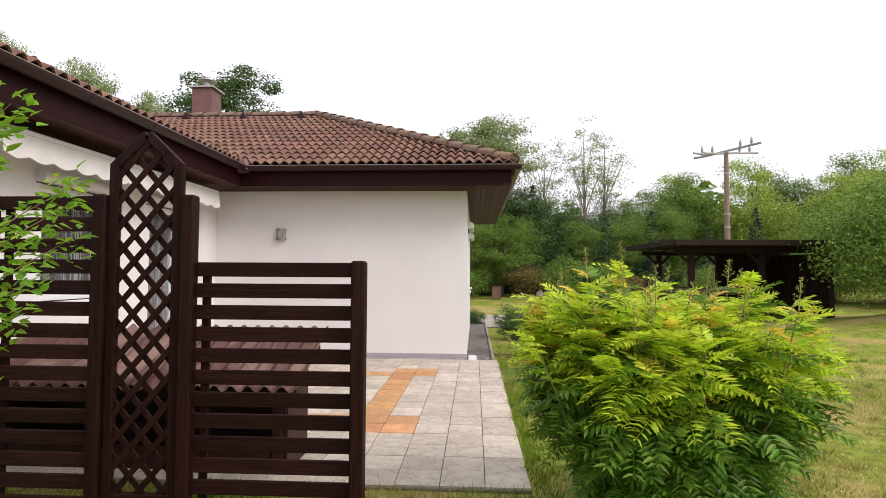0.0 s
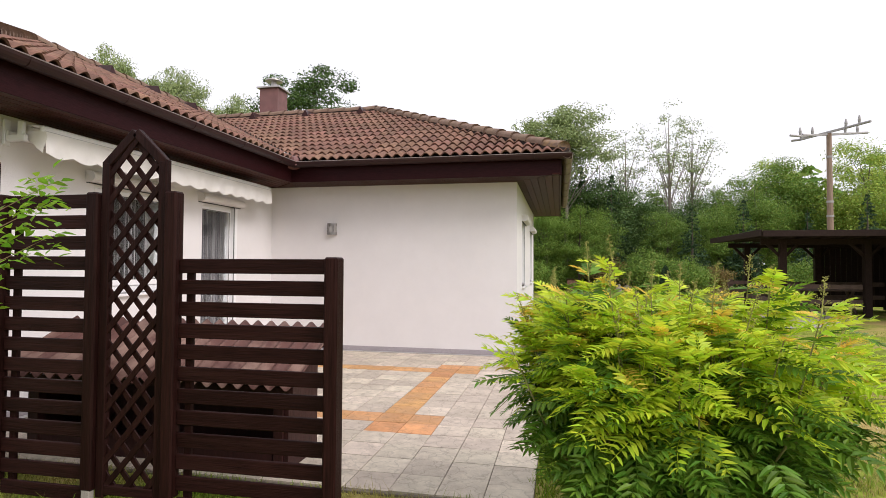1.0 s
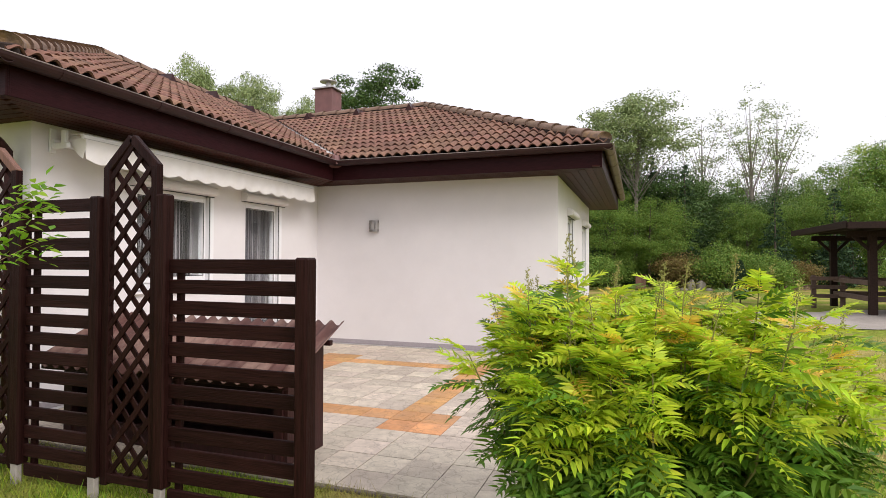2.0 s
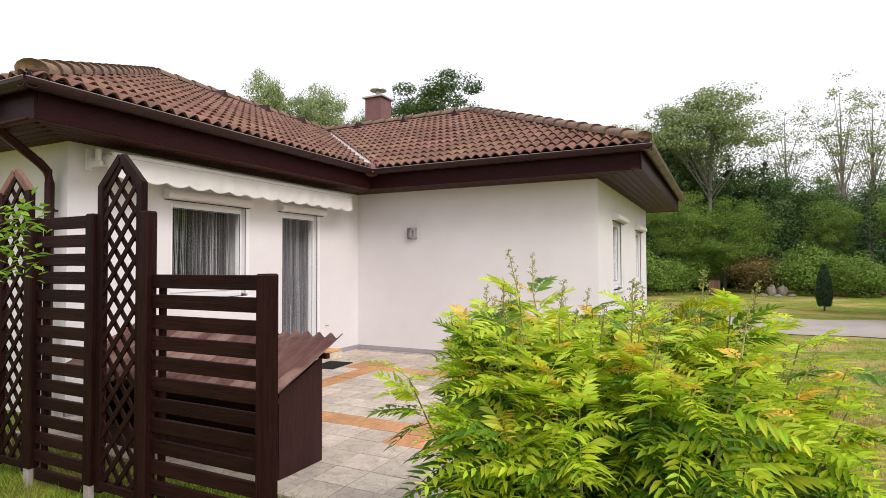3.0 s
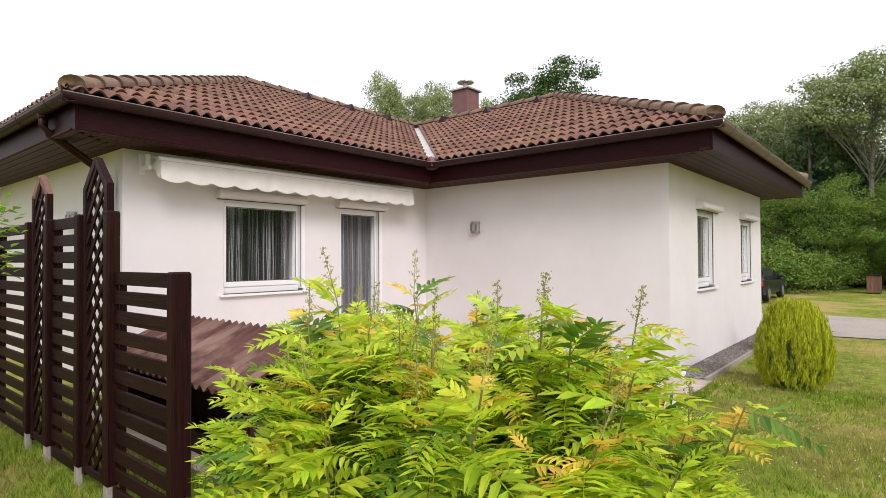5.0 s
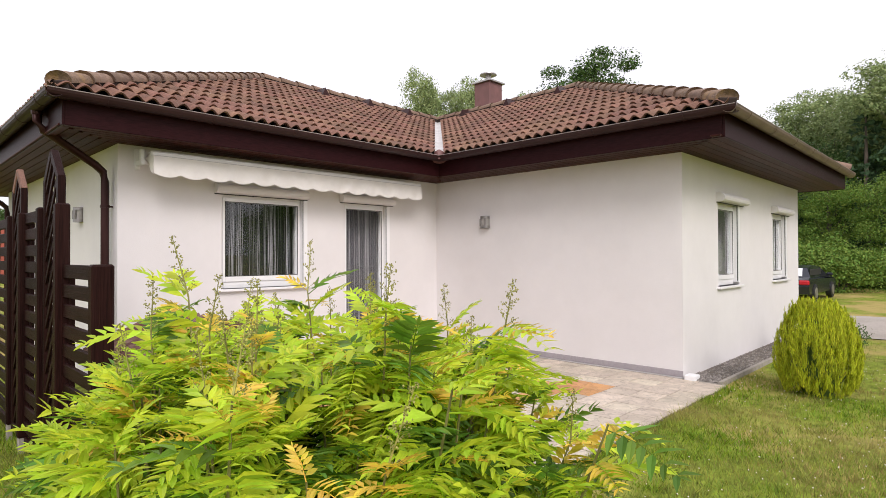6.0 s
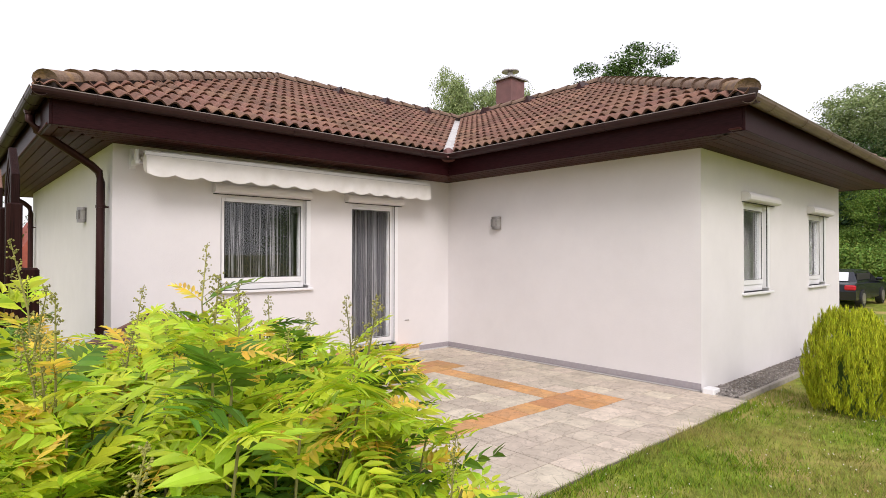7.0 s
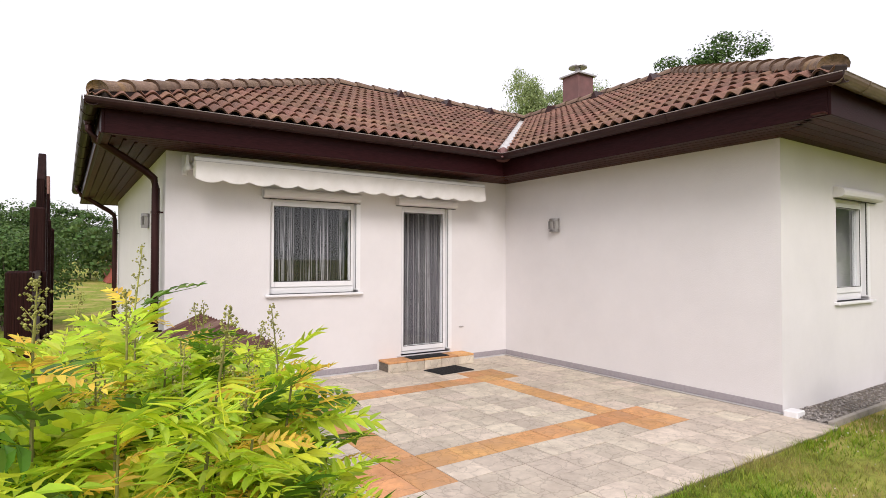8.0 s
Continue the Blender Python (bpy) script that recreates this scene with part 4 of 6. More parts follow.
def broadleaf(seed, h, wide, material, bark, clumps=70, per=80, leaf=0.2, base=0.3, spread=0.55, label="", cat="tree", sparse=False):
    rs = np.random.RandomState(seed)
    th = thing("tree", label, cat, (0, 0, 0), "trees at the wood's edge")
    zc = h * (base + (1 - base) * 0.52)
    hz = h * (1 - base) * 0.50
    c, pts, face = crown_points(rs, clumps, per, (wide / 2, wide / 2, hz), spread, 0.30)
    c[:, 2] += zc
    pts[:, 2] += zc
    s = Shape()
    lean = rs.uniform(-0.4, 0.4, 2)
    trunk = [Vector((lean[0] * t * t, lean[1] * t * t, h * 0.9 * t)) for t in (0, 0.15, 0.35, 0.55, 0.75, 1.0)]
    r0 = 0.0125 * h
    s.tube(trunk, [r0 * 1.25, r0, r0 * 0.8, r0 * 0.6, r0 * 0.35, r0 * 0.08], 7)
    for i in range(0, clumps, 3 if not sparse else 2):
        e = Vector(c[i])
        t = min(0.85, max(base * 0.6, (e.z / h) - 0.22))
        a = Vector((lean[0] * t * t, lean[1] * t * t, h * 0.9 * t))
        mid = a.lerp(e, 0.5) + Vector((0, 0, 0.15))
        s.tube([a, mid, e], [r0 * 0.20, r0 * 0.12, r0 * 0.04], 5, False)
    part("trunk", s, bark, th)
    v, f = cards(rs, pts, 1.0, leaf, leaf * 0.6, facing=face * np.array([0.6, 0.6, 1.0]))
    part("crown", np_mesh("crown", v, f, material), None, th)
    return th


def spruce(seed, h, wide, material=None):
    rs = np.random.RandomState(seed)
    th = thing("conifer", "tall dark green conifer at the wood's edge", "tree", (0, 0, 0), "dark conifers")
    part("trunk", Shape().tube([(0, 0, 0), (0, 0, h * 0.5), (0, 0, h)], [0.02 * h, 0.012 * h, 0.01], 7), M_BARK, th)
    P = []
    for lvl in range(26):
        t = lvl / 26
        z = h * (0.05 + 0.94 * t)
        r = wide / 2 * (1 - t) ** 0.85
        for k in range(max(5, int(13 * (1 - t)))):
            a = rs.uniform(0, 6.283)
            rr = r * rs.uniform(0.75, 1.1)
            m_ = max(5, int(34 * rr / (wide / 2)))
            q = rs.uniform(0.1, 1, m_) ** 0.7
            P.append(np.stack([np.cos(a) * q * rr, np.sin(a) * q * rr, z - 0.25 * q * rr + 0.0 * q], 1) + rs.normal(size=(m_, 3)) * 0.09 * (1 - 0.5 * t))
    P = np.concatenate(P)
    v, f = cards(rs, P, 0.6, 0.34, 0.12)
    part("crown", np_mesh("crown", v, f, material or M_NEEDLE), None, th)
    return th


def shrub(seed, r, h, material, name, label, leaf=0.09, clumps=60, per=90, bark=None, cat="shrub"):
    rs = np.random.RandomState(seed)
    th = thing(name, label, cat)
    c, pts, face = crown_points(rs, clumps, per, (r, r, h * 0.5), r * 0.24, 0.40)
    pts[:, 2] += h * 0.5
    c[:, 2] += h * 0.5
    pts[:, 2] = np.abs(pts[:, 2])
    s = Shape()
    for i in range(0, clumps, 4):
        e = Vector(c[i])
        s.tube([(e.x * 0.1, e.y * 0.1, 0), (e.x * 0.5, e.y * 0.5, abs(e.z) * 0.6), (e.x, e.y, abs(e.z))], [0.02, 0.012, 0.004], 5, False)
    part("stems", s, bark or M_BARK, th)
    v, f = cards(rs, pts, 0.8, leaf, leaf * 0.55, facing=face)
    part("foliage", np_mesh("foliage", v, f, material), None, th)
    return th


def put(ob, x, y, rz=0.0, sc=1.0, scz=None):
    ob.matrix_world = Matrix.Translation((x, y, ground_z(x, y) - 0.02)) @ pose(0, 0, 0, 0, 0, rz) @ Matrix.Diagonal((sc, sc, scz or sc, 1))


def again(ob, x, y, rz=0.0, sc=1.0, scz=None):
    c_ = copy_thing(ob, Matrix.Identity(4))
    put(c_, x, y, rz, sc, scz)
    return c_


# woods north and east of the garden
t_ash = broadleaf(11, 11.2, 6.2, M_LEAF_G, M_BARK_PALE, 100, 220, 0.14, 0.50, 0.55, "tall pale-trunked broadleaf tree with airy crown")
put(t_ash, 1.0, 24.5, 0, 1.0)
t_oak = broadleaf(12, 13.6, 6.4, M_LEAF_D, M_BARK, 80, 330, 0.15, 0.35, 0.62, "broad dark green oak rising behind the roof")
put(t_oak, -15.0, 24.4, 0, 1.15, 1.12)
t_mid = broadleaf(13, 10, 6.5, M_LEAF, M_BARK, 68, 350, 0.13, 0.06, 0.74, "leafy mid-green tree at the wood's edge")
put(t_mid, 14.5, 31, 0, 1.0, 0.92)
t_light = broadleaf(14, 9, 6.0, M_LEAF_L, M_BARK, 66, 350, 0.13, 0.06, 0.70, "leafy yellow-green tree at the wood's edge")
put(t_light, 18.5, 29)
t_birch = broadleaf(15, 12.2, 4.8, M_LEAF_G, M_BARK_PALE, 62, 46, 0.13, 0.42, 0.42, "thin airy birch with a sparse crown", sparse=True)
put(t_birch, 7.9, 31)
t_dark = broadleaf(16, 8.5, 6.0, M_LEAF_D, M_BARK, 48, 480, 0.13, 0.02, 0.74, "dense dark green tree reaching to the ground")
put(t_dark, 4.5, 29, 0, 1.0, 0.86)
for x, y, rz, sc in ((1.7, 22.4, 250, 0.52), (0.0, 21.6, 10, 0.56), (2.7, 23.6, 60, 0.5), (-2.4, 22.4, 200, 0.58), (6.6, 24.5, 120, 0.5), (9.5, 25.5, 30, 0.55), (12.0, 27, 80, 0.66), (-5.5, 24.0, 140, 0.7)):
    again(t_mid, x, y, rz, sc)
again(t_birch, 5.2, 32, 100, 0.92)
again(t_birch, 9.6, 32.5, 200, 0.98)
for x, y, rz, sc in ((0.5, 30, 30, 1.05), (-3.0, 26, 80, 0.95), (-8.0, 27, 150, 1.0), (9.0, 29, 200, 0.78), (13.0, 33, 20, 0.85), (24.0, 33, 60, 1.0), (2.5, 27.5, 250, 0.62), (6.8, 30, 130, 0.72), (-5.6, 30, 210, 1.15), (-0.8, 27.5, 300, 1.1), (2.9, 26.2, 20, 0.95)):
    again(t_dark, x, y, rz, sc)
for x, y, rz, sc in ((11.5, 34, 40, 0.76), (22.0, 34, 110, 1.0), (27.5, 33, 170, 1.05), (31.5, 31, 250, 1.1), (-1.8, 32, 60, 1.0), (-11.0, 30, 300, 0.9), (35.0, 27, 20, 1.0), (7.5, 35, 77, 0.78)):
    again(t_mid, x, y, rz, sc)
for x, y, rz, sc in ((21.0, 24.5, 40, 0.80), (25.5, 28, 120, 1.0), (29.5, 25, 200, 0.95), (3.5, 31, 290, 0.7), (33, 22, 0, 0.9), (16.0, 35, 10, 1.0), (-30.0, 19.5, 10, 1.2)):
    again(t_light, x, y, rz, sc)
again(t_ash, -23.3, 23.1, 70, 0.74, 1.30)
again(t_ash, -26.2, 21.0, 170, 0.80, 1.34)
again(t_ash, -20.6, 25.0, 30, 0.62, 1.18)
for x, y, rz, sc in ((-3.6, 29.5, 50, 0.95), (-1.4, 27.0, 130, 0.84)):
    again(t_ash, x, y, rz, sc)
t_spruce = spruce(21, 8.5, 5.0)
put(t_spruce, -1.2, 23.8)
for x, y, rz, sc in ((1.9, 26.5, 40, 0.9), (3.6, 25.0, 80, 0.8), (-4.5, 23.5, 100, 0.85), (7.6, 23.2, 150, 0.55), (10.5, 24.5, 10, 0.6), (13.0, 22.8, 70, 0.5), (16.5, 24.5, 30, 0.62)):
    again(t_spruce, x, y, rz, sc)

# shrubs along the far edge of the lawn
s_green = shrub(31, 1.7, 2.4, M_LEAF, "shrub", "rounded green garden shrub at the lawn's edge", 0.10, 80, 150)
put(s_green, 5.2, 21.5, 0, 1.0)
for x, y, rz, sc, scz in ((-1.6, 19.6, 50, 0.95, 0.95), (-0.4, 21.9, 120, 0.8, 0.72), (0.6, 23.5, 200, 0.8, 0.7), (-3.6, 19.0, 20, 1.1, 1.1), (6.8, 20.8, 90, 0.85, 0.8), (11.8, 19.8, 140, 0.8, 0.8), (14.5, 19.5, 60, 1.0, 0.95), (-6.5, 20.5, 10, 1.3, 1.3)):
    again(s_green, x, y, rz, sc, scz)
s_big = shrub(32, 3.0, 4.6, M_LEAF, "shrub", "large spreading green shrub", 0.115, 120, 200)
put(s_big, 18.0, 14.5)
for x, y, rz, sc in ((20.5, 17.5, 90, 1.05), (16.8, 18.0, 40, 0.8), (23.0, 13.5, 200, 1.1), (12.0, 7.0, 60, 0.86)):
    again(s_big, x, y, rz, sc)
s_brown = shrub(33, 1.3, 1.9, M_LEAF_B, "shrub", "brownish dry-looking shrub before the woods", 0.10, 60, 80)
put(s_brown, 3.0, 21.9, 0, 1.05)
again(s_brown, 8.6, 22.5, 80, 0.8)
s_hedge = shrub(34, 0.46, 0.78, M_LEAF_D, "round_bush", "small clipped dark green round bush", 0.035, 60, 110)
put(s_hedge, 0.98, 2.9)
again(s_hedge, 0.18, 6.35, 70, 0.62)

s_west = shrub(35, 1.25, 2.5, M_LEAF_D, "shrub", "tall dark green shrub behind the slatted fence", 0.09, 90, 110)
put(s_west, -12.6, -6.9)
again(s_west, -13.4, -8.6, 80, 1.0, 0.95)
again(s_west, -14.6, -7.4, 200, 1.05, 1.1)
again(s_west, -12.4, -10.4, 140, 1.0, 1.0)

# closed woodland behind the edge trees
rs = np.random.RandomState(55)
N = 30000
wx = rs.uniform(-45, 48, N)
top = 5.6 + 1.1 * np.sin(wx * 0.45) + 0.9 * np.sin(wx * 1.13 + 1) + 0.6 * np.sin(wx * 2.7)
wz = top * rs.uniform(0, 1, N) ** 0.8
wy = 38 + 3.0 * np.sin(wx * 0.3) + rs.uniform(-2.5, 2.5, N) - 0.25 * wz
v, f = cards(rs, np.stack([wx, wy, wz], 1), 0.8, 0.75, 0.42)
solid("far_woods", np_mesh("far_woods", v, f, M_LEAF), None, "closed green woodland behind the garden", "woods", "stuff")

wx = rs.uniform(-47, -43, 9000)
wy = rs.uniform(-34, 6, 9000)
top = 3.4 + 0.8 * np.sin(wy * 0.9) + 0.5 * np.sin(wy * 2.3)
v, f = cards(rs, np.stack([wx, wy, top * rs.uniform(0, 1, 9000) ** 0.8], 1), 0.8, 0.42, 0.25)
solid("far_hedge", np_mesh("far_hedge", v, f, M_LEAF_D), None, "distant dark green hedge and undergrowth", "hedge", "stuff")

# columnar cypress
cyp = thing("columnar_cypress", "slim dark green columnar cypress on the lawn", "conifer")
rs = np.random.RandomState(41)
P = rs.uniform(-1, 1, (5200, 3))
zz = rs.uniform(0.12, 1, 5200)
rad = 0.21 * np.sin(np.pi * np.clip(zz, 0, 1) ** 0.75) ** 0.6 * (0.75 + 0.3 * rs.uniform(0, 1, 5200))
an = rs.uniform(0, 6.283, 5200)
v, f = cards(rs, np.stack([rad * np.cos(an), rad * np.sin(an), zz * 1.5], 1), 0.3, 0.10, 0.03)
part("foliage", np_mesh("foliage", v, f, M_NEEDLE), None, cyp)
part("trunk", Shape().tube([(0, 0, 0), (0, 0, 0.9)], [0.03, 0.015], 6), M_BARK, cyp)
put(cyp, 4.5, 13.2)

# golden thuja: upright overlapping sprays
thu = thing("golden_thuja", "egg-shaped golden yellow-green thuja beside the gravel", "conifer")
rs = np.random.RandomState(42)
NP, PER = 760, 60
pz = rs.uniform(0.02, 0.93, NP) ** 0.9
pa = rs.uniform(0, 6.283, NP)
pr = 0.42 * np.sqrt(np.clip(1 - ((pz - 0.40) / 0.60) ** 2, 0.02, 1)) * rs.uniform(0.80, 1.04, NP)
prd = np.stack([np.cos(pa), np.sin(pa), np.zeros(NP)], 1)
# each plume: a narrow fan of fine sprays rising and leaning outwards
pax = prd * (rs.uniform(0.8, 1.2, NP) * 0.34 * (1 - 1.75 * pz))[:, None] + np.array([0, 0, 1.0]) + rs.normal(size=(NP, 3)) * 0.12
pax /= np.linalg.norm(pax, axis=1)[:, None]
ptan = np.stack([-np.sin(pa), np.cos(pa), np.zeros(NP)], 1)
N = NP * PER
tt = rs.uniform(0, 1, N)
rep = lambda q: np.repeat(q, PER, axis=0)
C = rep(prd * pr[:, None] + np.array([0, 0, 1.0]) * pz[:, None]) + rep(pax) * (tt * 0.16)[:, None] + rep(ptan) * (rs.normal(size=N) * 0.016 * (1.1 - 0.8 * tt))[:, None] + rs.normal(size=(N, 3)) * 0.006
C[:, 2] = np.maximum(C[:, 2], 0.02)
ax = rep(pax) + rs.normal(size=(N, 3)) * 0.15
ax /= np.linalg.norm(ax, axis=1)[:, None]
sd = np.cross(ax, rep(prd) + rs.normal(size=(N, 3)) * 0.7)
sd /= np.linalg.norm(sd, axis=1)[:, None]
L = rs.uniform(0.03, 0.07, N)[:, None]
W = rs.uniform(0.002, 0.0045, N)[:, None]
v = np.stack([C - ax * L * 0.5, C + sd * W, C + ax * L * 0.6, C - sd * W], 1).reshape(-1, 3)
part("sprays", np_mesh("sprays", v, np.arange(4 * N).reshape(-1, 4), M_THUJA), None, thu)
part("inner_wood", Shape().tube([(0, 0, 0), (0, 0, 0.25), (0, 0, 0.6), (0, 0, 0.95)], [0.12, 0.28, 0.27, 0.05], 12), M_LEAF_D, thu)
put(thu, 1.31, 0.33, 0, 0.92, 0.98)


# the false spiraea: pinnate leaves, brown-green flower spikes
def leaflet(L, wd, bend):
    """A folded lance-shaped leaflet along +x."""
    vs = [(0, 0, 0), (L * 0.3, wd * 0.5, 0.12 * wd), (L * 0.65, wd * 0.38, 0.05 * wd - bend * 0.4), (L, 0, -bend), (L * 0.65, -wd * 0.38, 0.05 * wd - bend * 0.4), (L * 0.3, -wd * 0.5, 0.12 * wd), (L * 0.45, 0, -0.08 * wd - bend * 0.15)]
    fs = [(0, 6, 1), (1, 6, 2), (2, 6, 3), (0, 5, 6), (5, 4, 6), (4, 3, 6)]
    return vs, fs


def pinnate(seed, material, length=0.24, pairs=8, name="leaf"):
    rng = random.Random(seed)
    s = Shape()
    arch = rng.uniform(0.05, 0.11)
    for i in range(pairs):
        t = 0.16 + 0.78 * i / (pairs - 1)
        p = Vector((length * t, 0, -arch * t * t))
        L = 0.37 * length * (0.75 + 0.5 * math.sin(math.pi * (0.25 + 0.6 * t))) * rng.uniform(0.9, 1.1) * (1.15 - 0.45 * t)
        for sg in (-1, 1):
            vs, fs = leaflet(L, L * 0.30, L * rng.uniform(0.10, 0.32))
            a = sg * radians(rng.uniform(58, 70) - 14 * t)
            m_ = Matrix.Translation(p) @ Euler((sg * radians(rng.uniform(-5, 20)), radians(rng.uniform(-4, 8)), a)).to_matrix().to_4x4()
            s.poly(vs, fs, m_)
    vs, fs = leaflet(0.2 * length, 0.05 * length, 0.03 * length)
    s.poly(vs, fs, Matrix.Translation((length * 0.95, 0, -arch * 0.92)))
    s.tube([(0, 0, 0), (length * 0.5, 0, -arch * 0.25), (length * 0.95, 0, -arch * 0.9)], [0.0022, 0.0016, 0.0008], 4, False)
    return mesh_of(name, s.v, s.f, material)


BX, BY = 1.20, -5.91
bush = thing("false_spiraea", "bushy yellow-green shrub with fern-like leaves and bud spikes", "shrub", (BX, BY, 0))
mature = [pinnate(100 + i, M_BUSH_M, 0.20, 7) for i in range(4)]
young = [pinnate(110 + i, M_BUSH_Y, 0.175, 7) for i in range(4)]
tips = [pinnate(120 + i, M_BUSH_O, 0.125, 7) for i in range(2)]
rng = random.Random(77)
leaves, spikes = [], []
for k in range(122):
    a = rng.uniform(0, 2 * math.pi)
    out = rng.random() ** 0.6
    R = 0.70 * out * rng.uniform(0.85, 1.10)
    H = (1.21 - 0.15 * out ** 3) * rng.uniform(0.84, 1.04)
    if k % 3 == 0:
        H = min(H + rng.uniform(0.04, 0.18), 1.37)
    tip = Vector((1.18 * R * math.cos(a), 0.92 * R * math.sin(a), H))
    foot = Vector((0.28 * math.cos(a) * rng.random(), 0.28 * math.sin(a) * rng.random(), 0))
    mid = foot.lerp(tip, 0.55) + Vector((0.13 * math.cos(a) * out, 0.13 * math.sin(a) * out, 0.02))
    path = [foot, foot.lerp(mid, 0.5), mid, mid.lerp(tip, 0.55), tip]
    st_ = Shape().tube(path, [0.009, 0.008, 0.006, 0.004, 0.0025], 5, False)
    part("stem", mesh_of("stem", st_.v, st_.f, M_STEM), None, bush)
    nl = rng.randint(20, 26)
    for i in range(nl):
        t = 0.12 + 0.90 * ((i + 0.5) / nl) ** 0.62
        t = min(t, 1.0)
        q = t * 4
        j = min(3, int(q))
        p = path[j].lerp(path[j + 1], q - j)
        az = i * 2.4 + rng.uniform(-0.5, 0.5)
        outw = math.atan2(p.y, p.x)
        if rng.random() < 0.6:
            az = outw + rng.uniform(-1.1, 1.1)
        # bright young leaves only high up; below, the colour holds age and shade
        near = t > 0.55 and p.z > 0.72
        kind = "y" if near and rng.random() < (0.85 if t > 0.72 else 0.45) else "m"
        if t > 0.88 and p.z > 0.85 and rng.random() < 0.26:
            kind = "o"
        elev = rng.uniform(-12, 22) if t < 0.8 else rng.uniform(8, 60)
        m_ = Matrix.Translation(p) @ Euler((radians(rng.uniform(-25, 25)), -radians(elev), az)).to_matrix().to_4x4() @ Matrix.Scale(rng.uniform(0.75, 1.15) * (0.8 if t > 0.93 else 1), 4)
        leaves.append((p.length + 0.35 * p.z, kind, m_))
    if k % 9 in (0, 3):
        spikes.append((tip, (tip - path[3]).normalized()))
# low skirt of older leaves, their green darkened for shade too
for k in range(260):
    a, z = rng.uniform(0, 6.283), rng.uniform(0.06, 0.75)
    R = (0.24 + 0.42 * z / 0.75) * rng.uniform(0.6, 1.05)
    m_ = Matrix.Translation((R * math.cos(a), R * math.sin(a), z)) @ Euler((radians(rng.uniform(-30, 30)), radians(rng.uniform(-15, 25)), a + rng.uniform(-0.8, 0.8))).to_matrix().to_4x4() @ Matrix.Scale(rng.uniform(0.8, 1.2), 4)
    leaves.append((R, "m", m_))
leaves.sort(key=lambda e: -e[0])
packs = {"m": mature, "y": young, "o": tips}
for i, (_, kind, m_) in enumerate(leaves[:290]):
    part("leaf", packs[kind][i % len(packs[kind])], None, bush, m=m_)
for kind, mt in (("m", M_BUSH_M), ("y", M_BUSH_Y), ("o", M_BUSH_O)):
    V, F, base = [], [], 0
    geo = []
    for me in packs[kind]:
        co = np.array([v_.co[:] for v_ in me.vertices])
        geo.append((co, [list(p_.vertices) for p_ in me.polygons]))
    for i, (_, k2, m_) in enumerate(leaves[290:]):
        if k2 != kind:
            continue
        co, fs = geo[i % len(geo)]
        mm = np.array(m_)
        V += (co @ mm[:3, :3].T + mm[:3, 3]).tolist()
        F += [[q + base for q in p_] for p_ in fs]
        base += len(co)
    if V:
        tagged(part("inner_leaves", mesh_of("inner_leaves", V, F, mt), None, bush), kind="stuff")


def bud_spike(tip, d, seed):
    rng = random.Random(seed)
    s = Shape()
    L = rng.uniform(0.11, 0.19)
    d = (d + Vector((rng.uniform(-0.3, 0.3), rng.uniform(-0.3, 0.3), 0.7))).normalized()
    s.tube([tip, tip + d * L * 0.5, tip + d * L], [0.003, 0.002, 0.001], 4, False)
    side = d.orthogonal().normalized()
    up = d.cross(side)
    for j in range(11):
        # short side twigs carry clusters of round buds
        t = 0.06 + 0.94 * j / 10
        a = j * 2.4 + rng.uniform(-0.4, 0.4)
        reach = 0.026 * (1.05 - t) * rng.uniform(0.7, 1.2) + 0.006
        root = tip + d * L * t
        end = root + (side * math.cos(a) + up * math.sin(a)) * reach + d * reach * 0.9
        s.tube([root, end], [0.0012, 0.0007], 3, False)
        for i in range(10):
            p = root.lerp(end, rng.uniform(0.35, 1.1)) + Vector((rng.gauss(0, 0.0045), rng.gauss(0, 0.0045), rng.gauss(0, 0.0045)))
            z = rng.uniform(0.002, 0.0036)
            s.poly([p + Vector((z, 0, 0)), p - Vector((z, 0, 0)), p + Vector((0, z, 0)), p - Vector((0, z, 0)), p + Vector((0, 0, z)), p - Vector((0, 0, z))],
                   [(0, 2, 4), (2, 1, 4), (1, 3, 4), (3, 0, 4), (2, 0, 5), (1, 2, 5), (3, 1, 5), (0, 3, 5)])
    return s


for i, (tip, d) in enumerate(spikes):
    sp = bud_spike(tip, d, i)
    part("flower_spike", mesh_of("flower_spike", sp.v, sp.f, M_BUD), None, bush, "brown-green spike of closed buds")


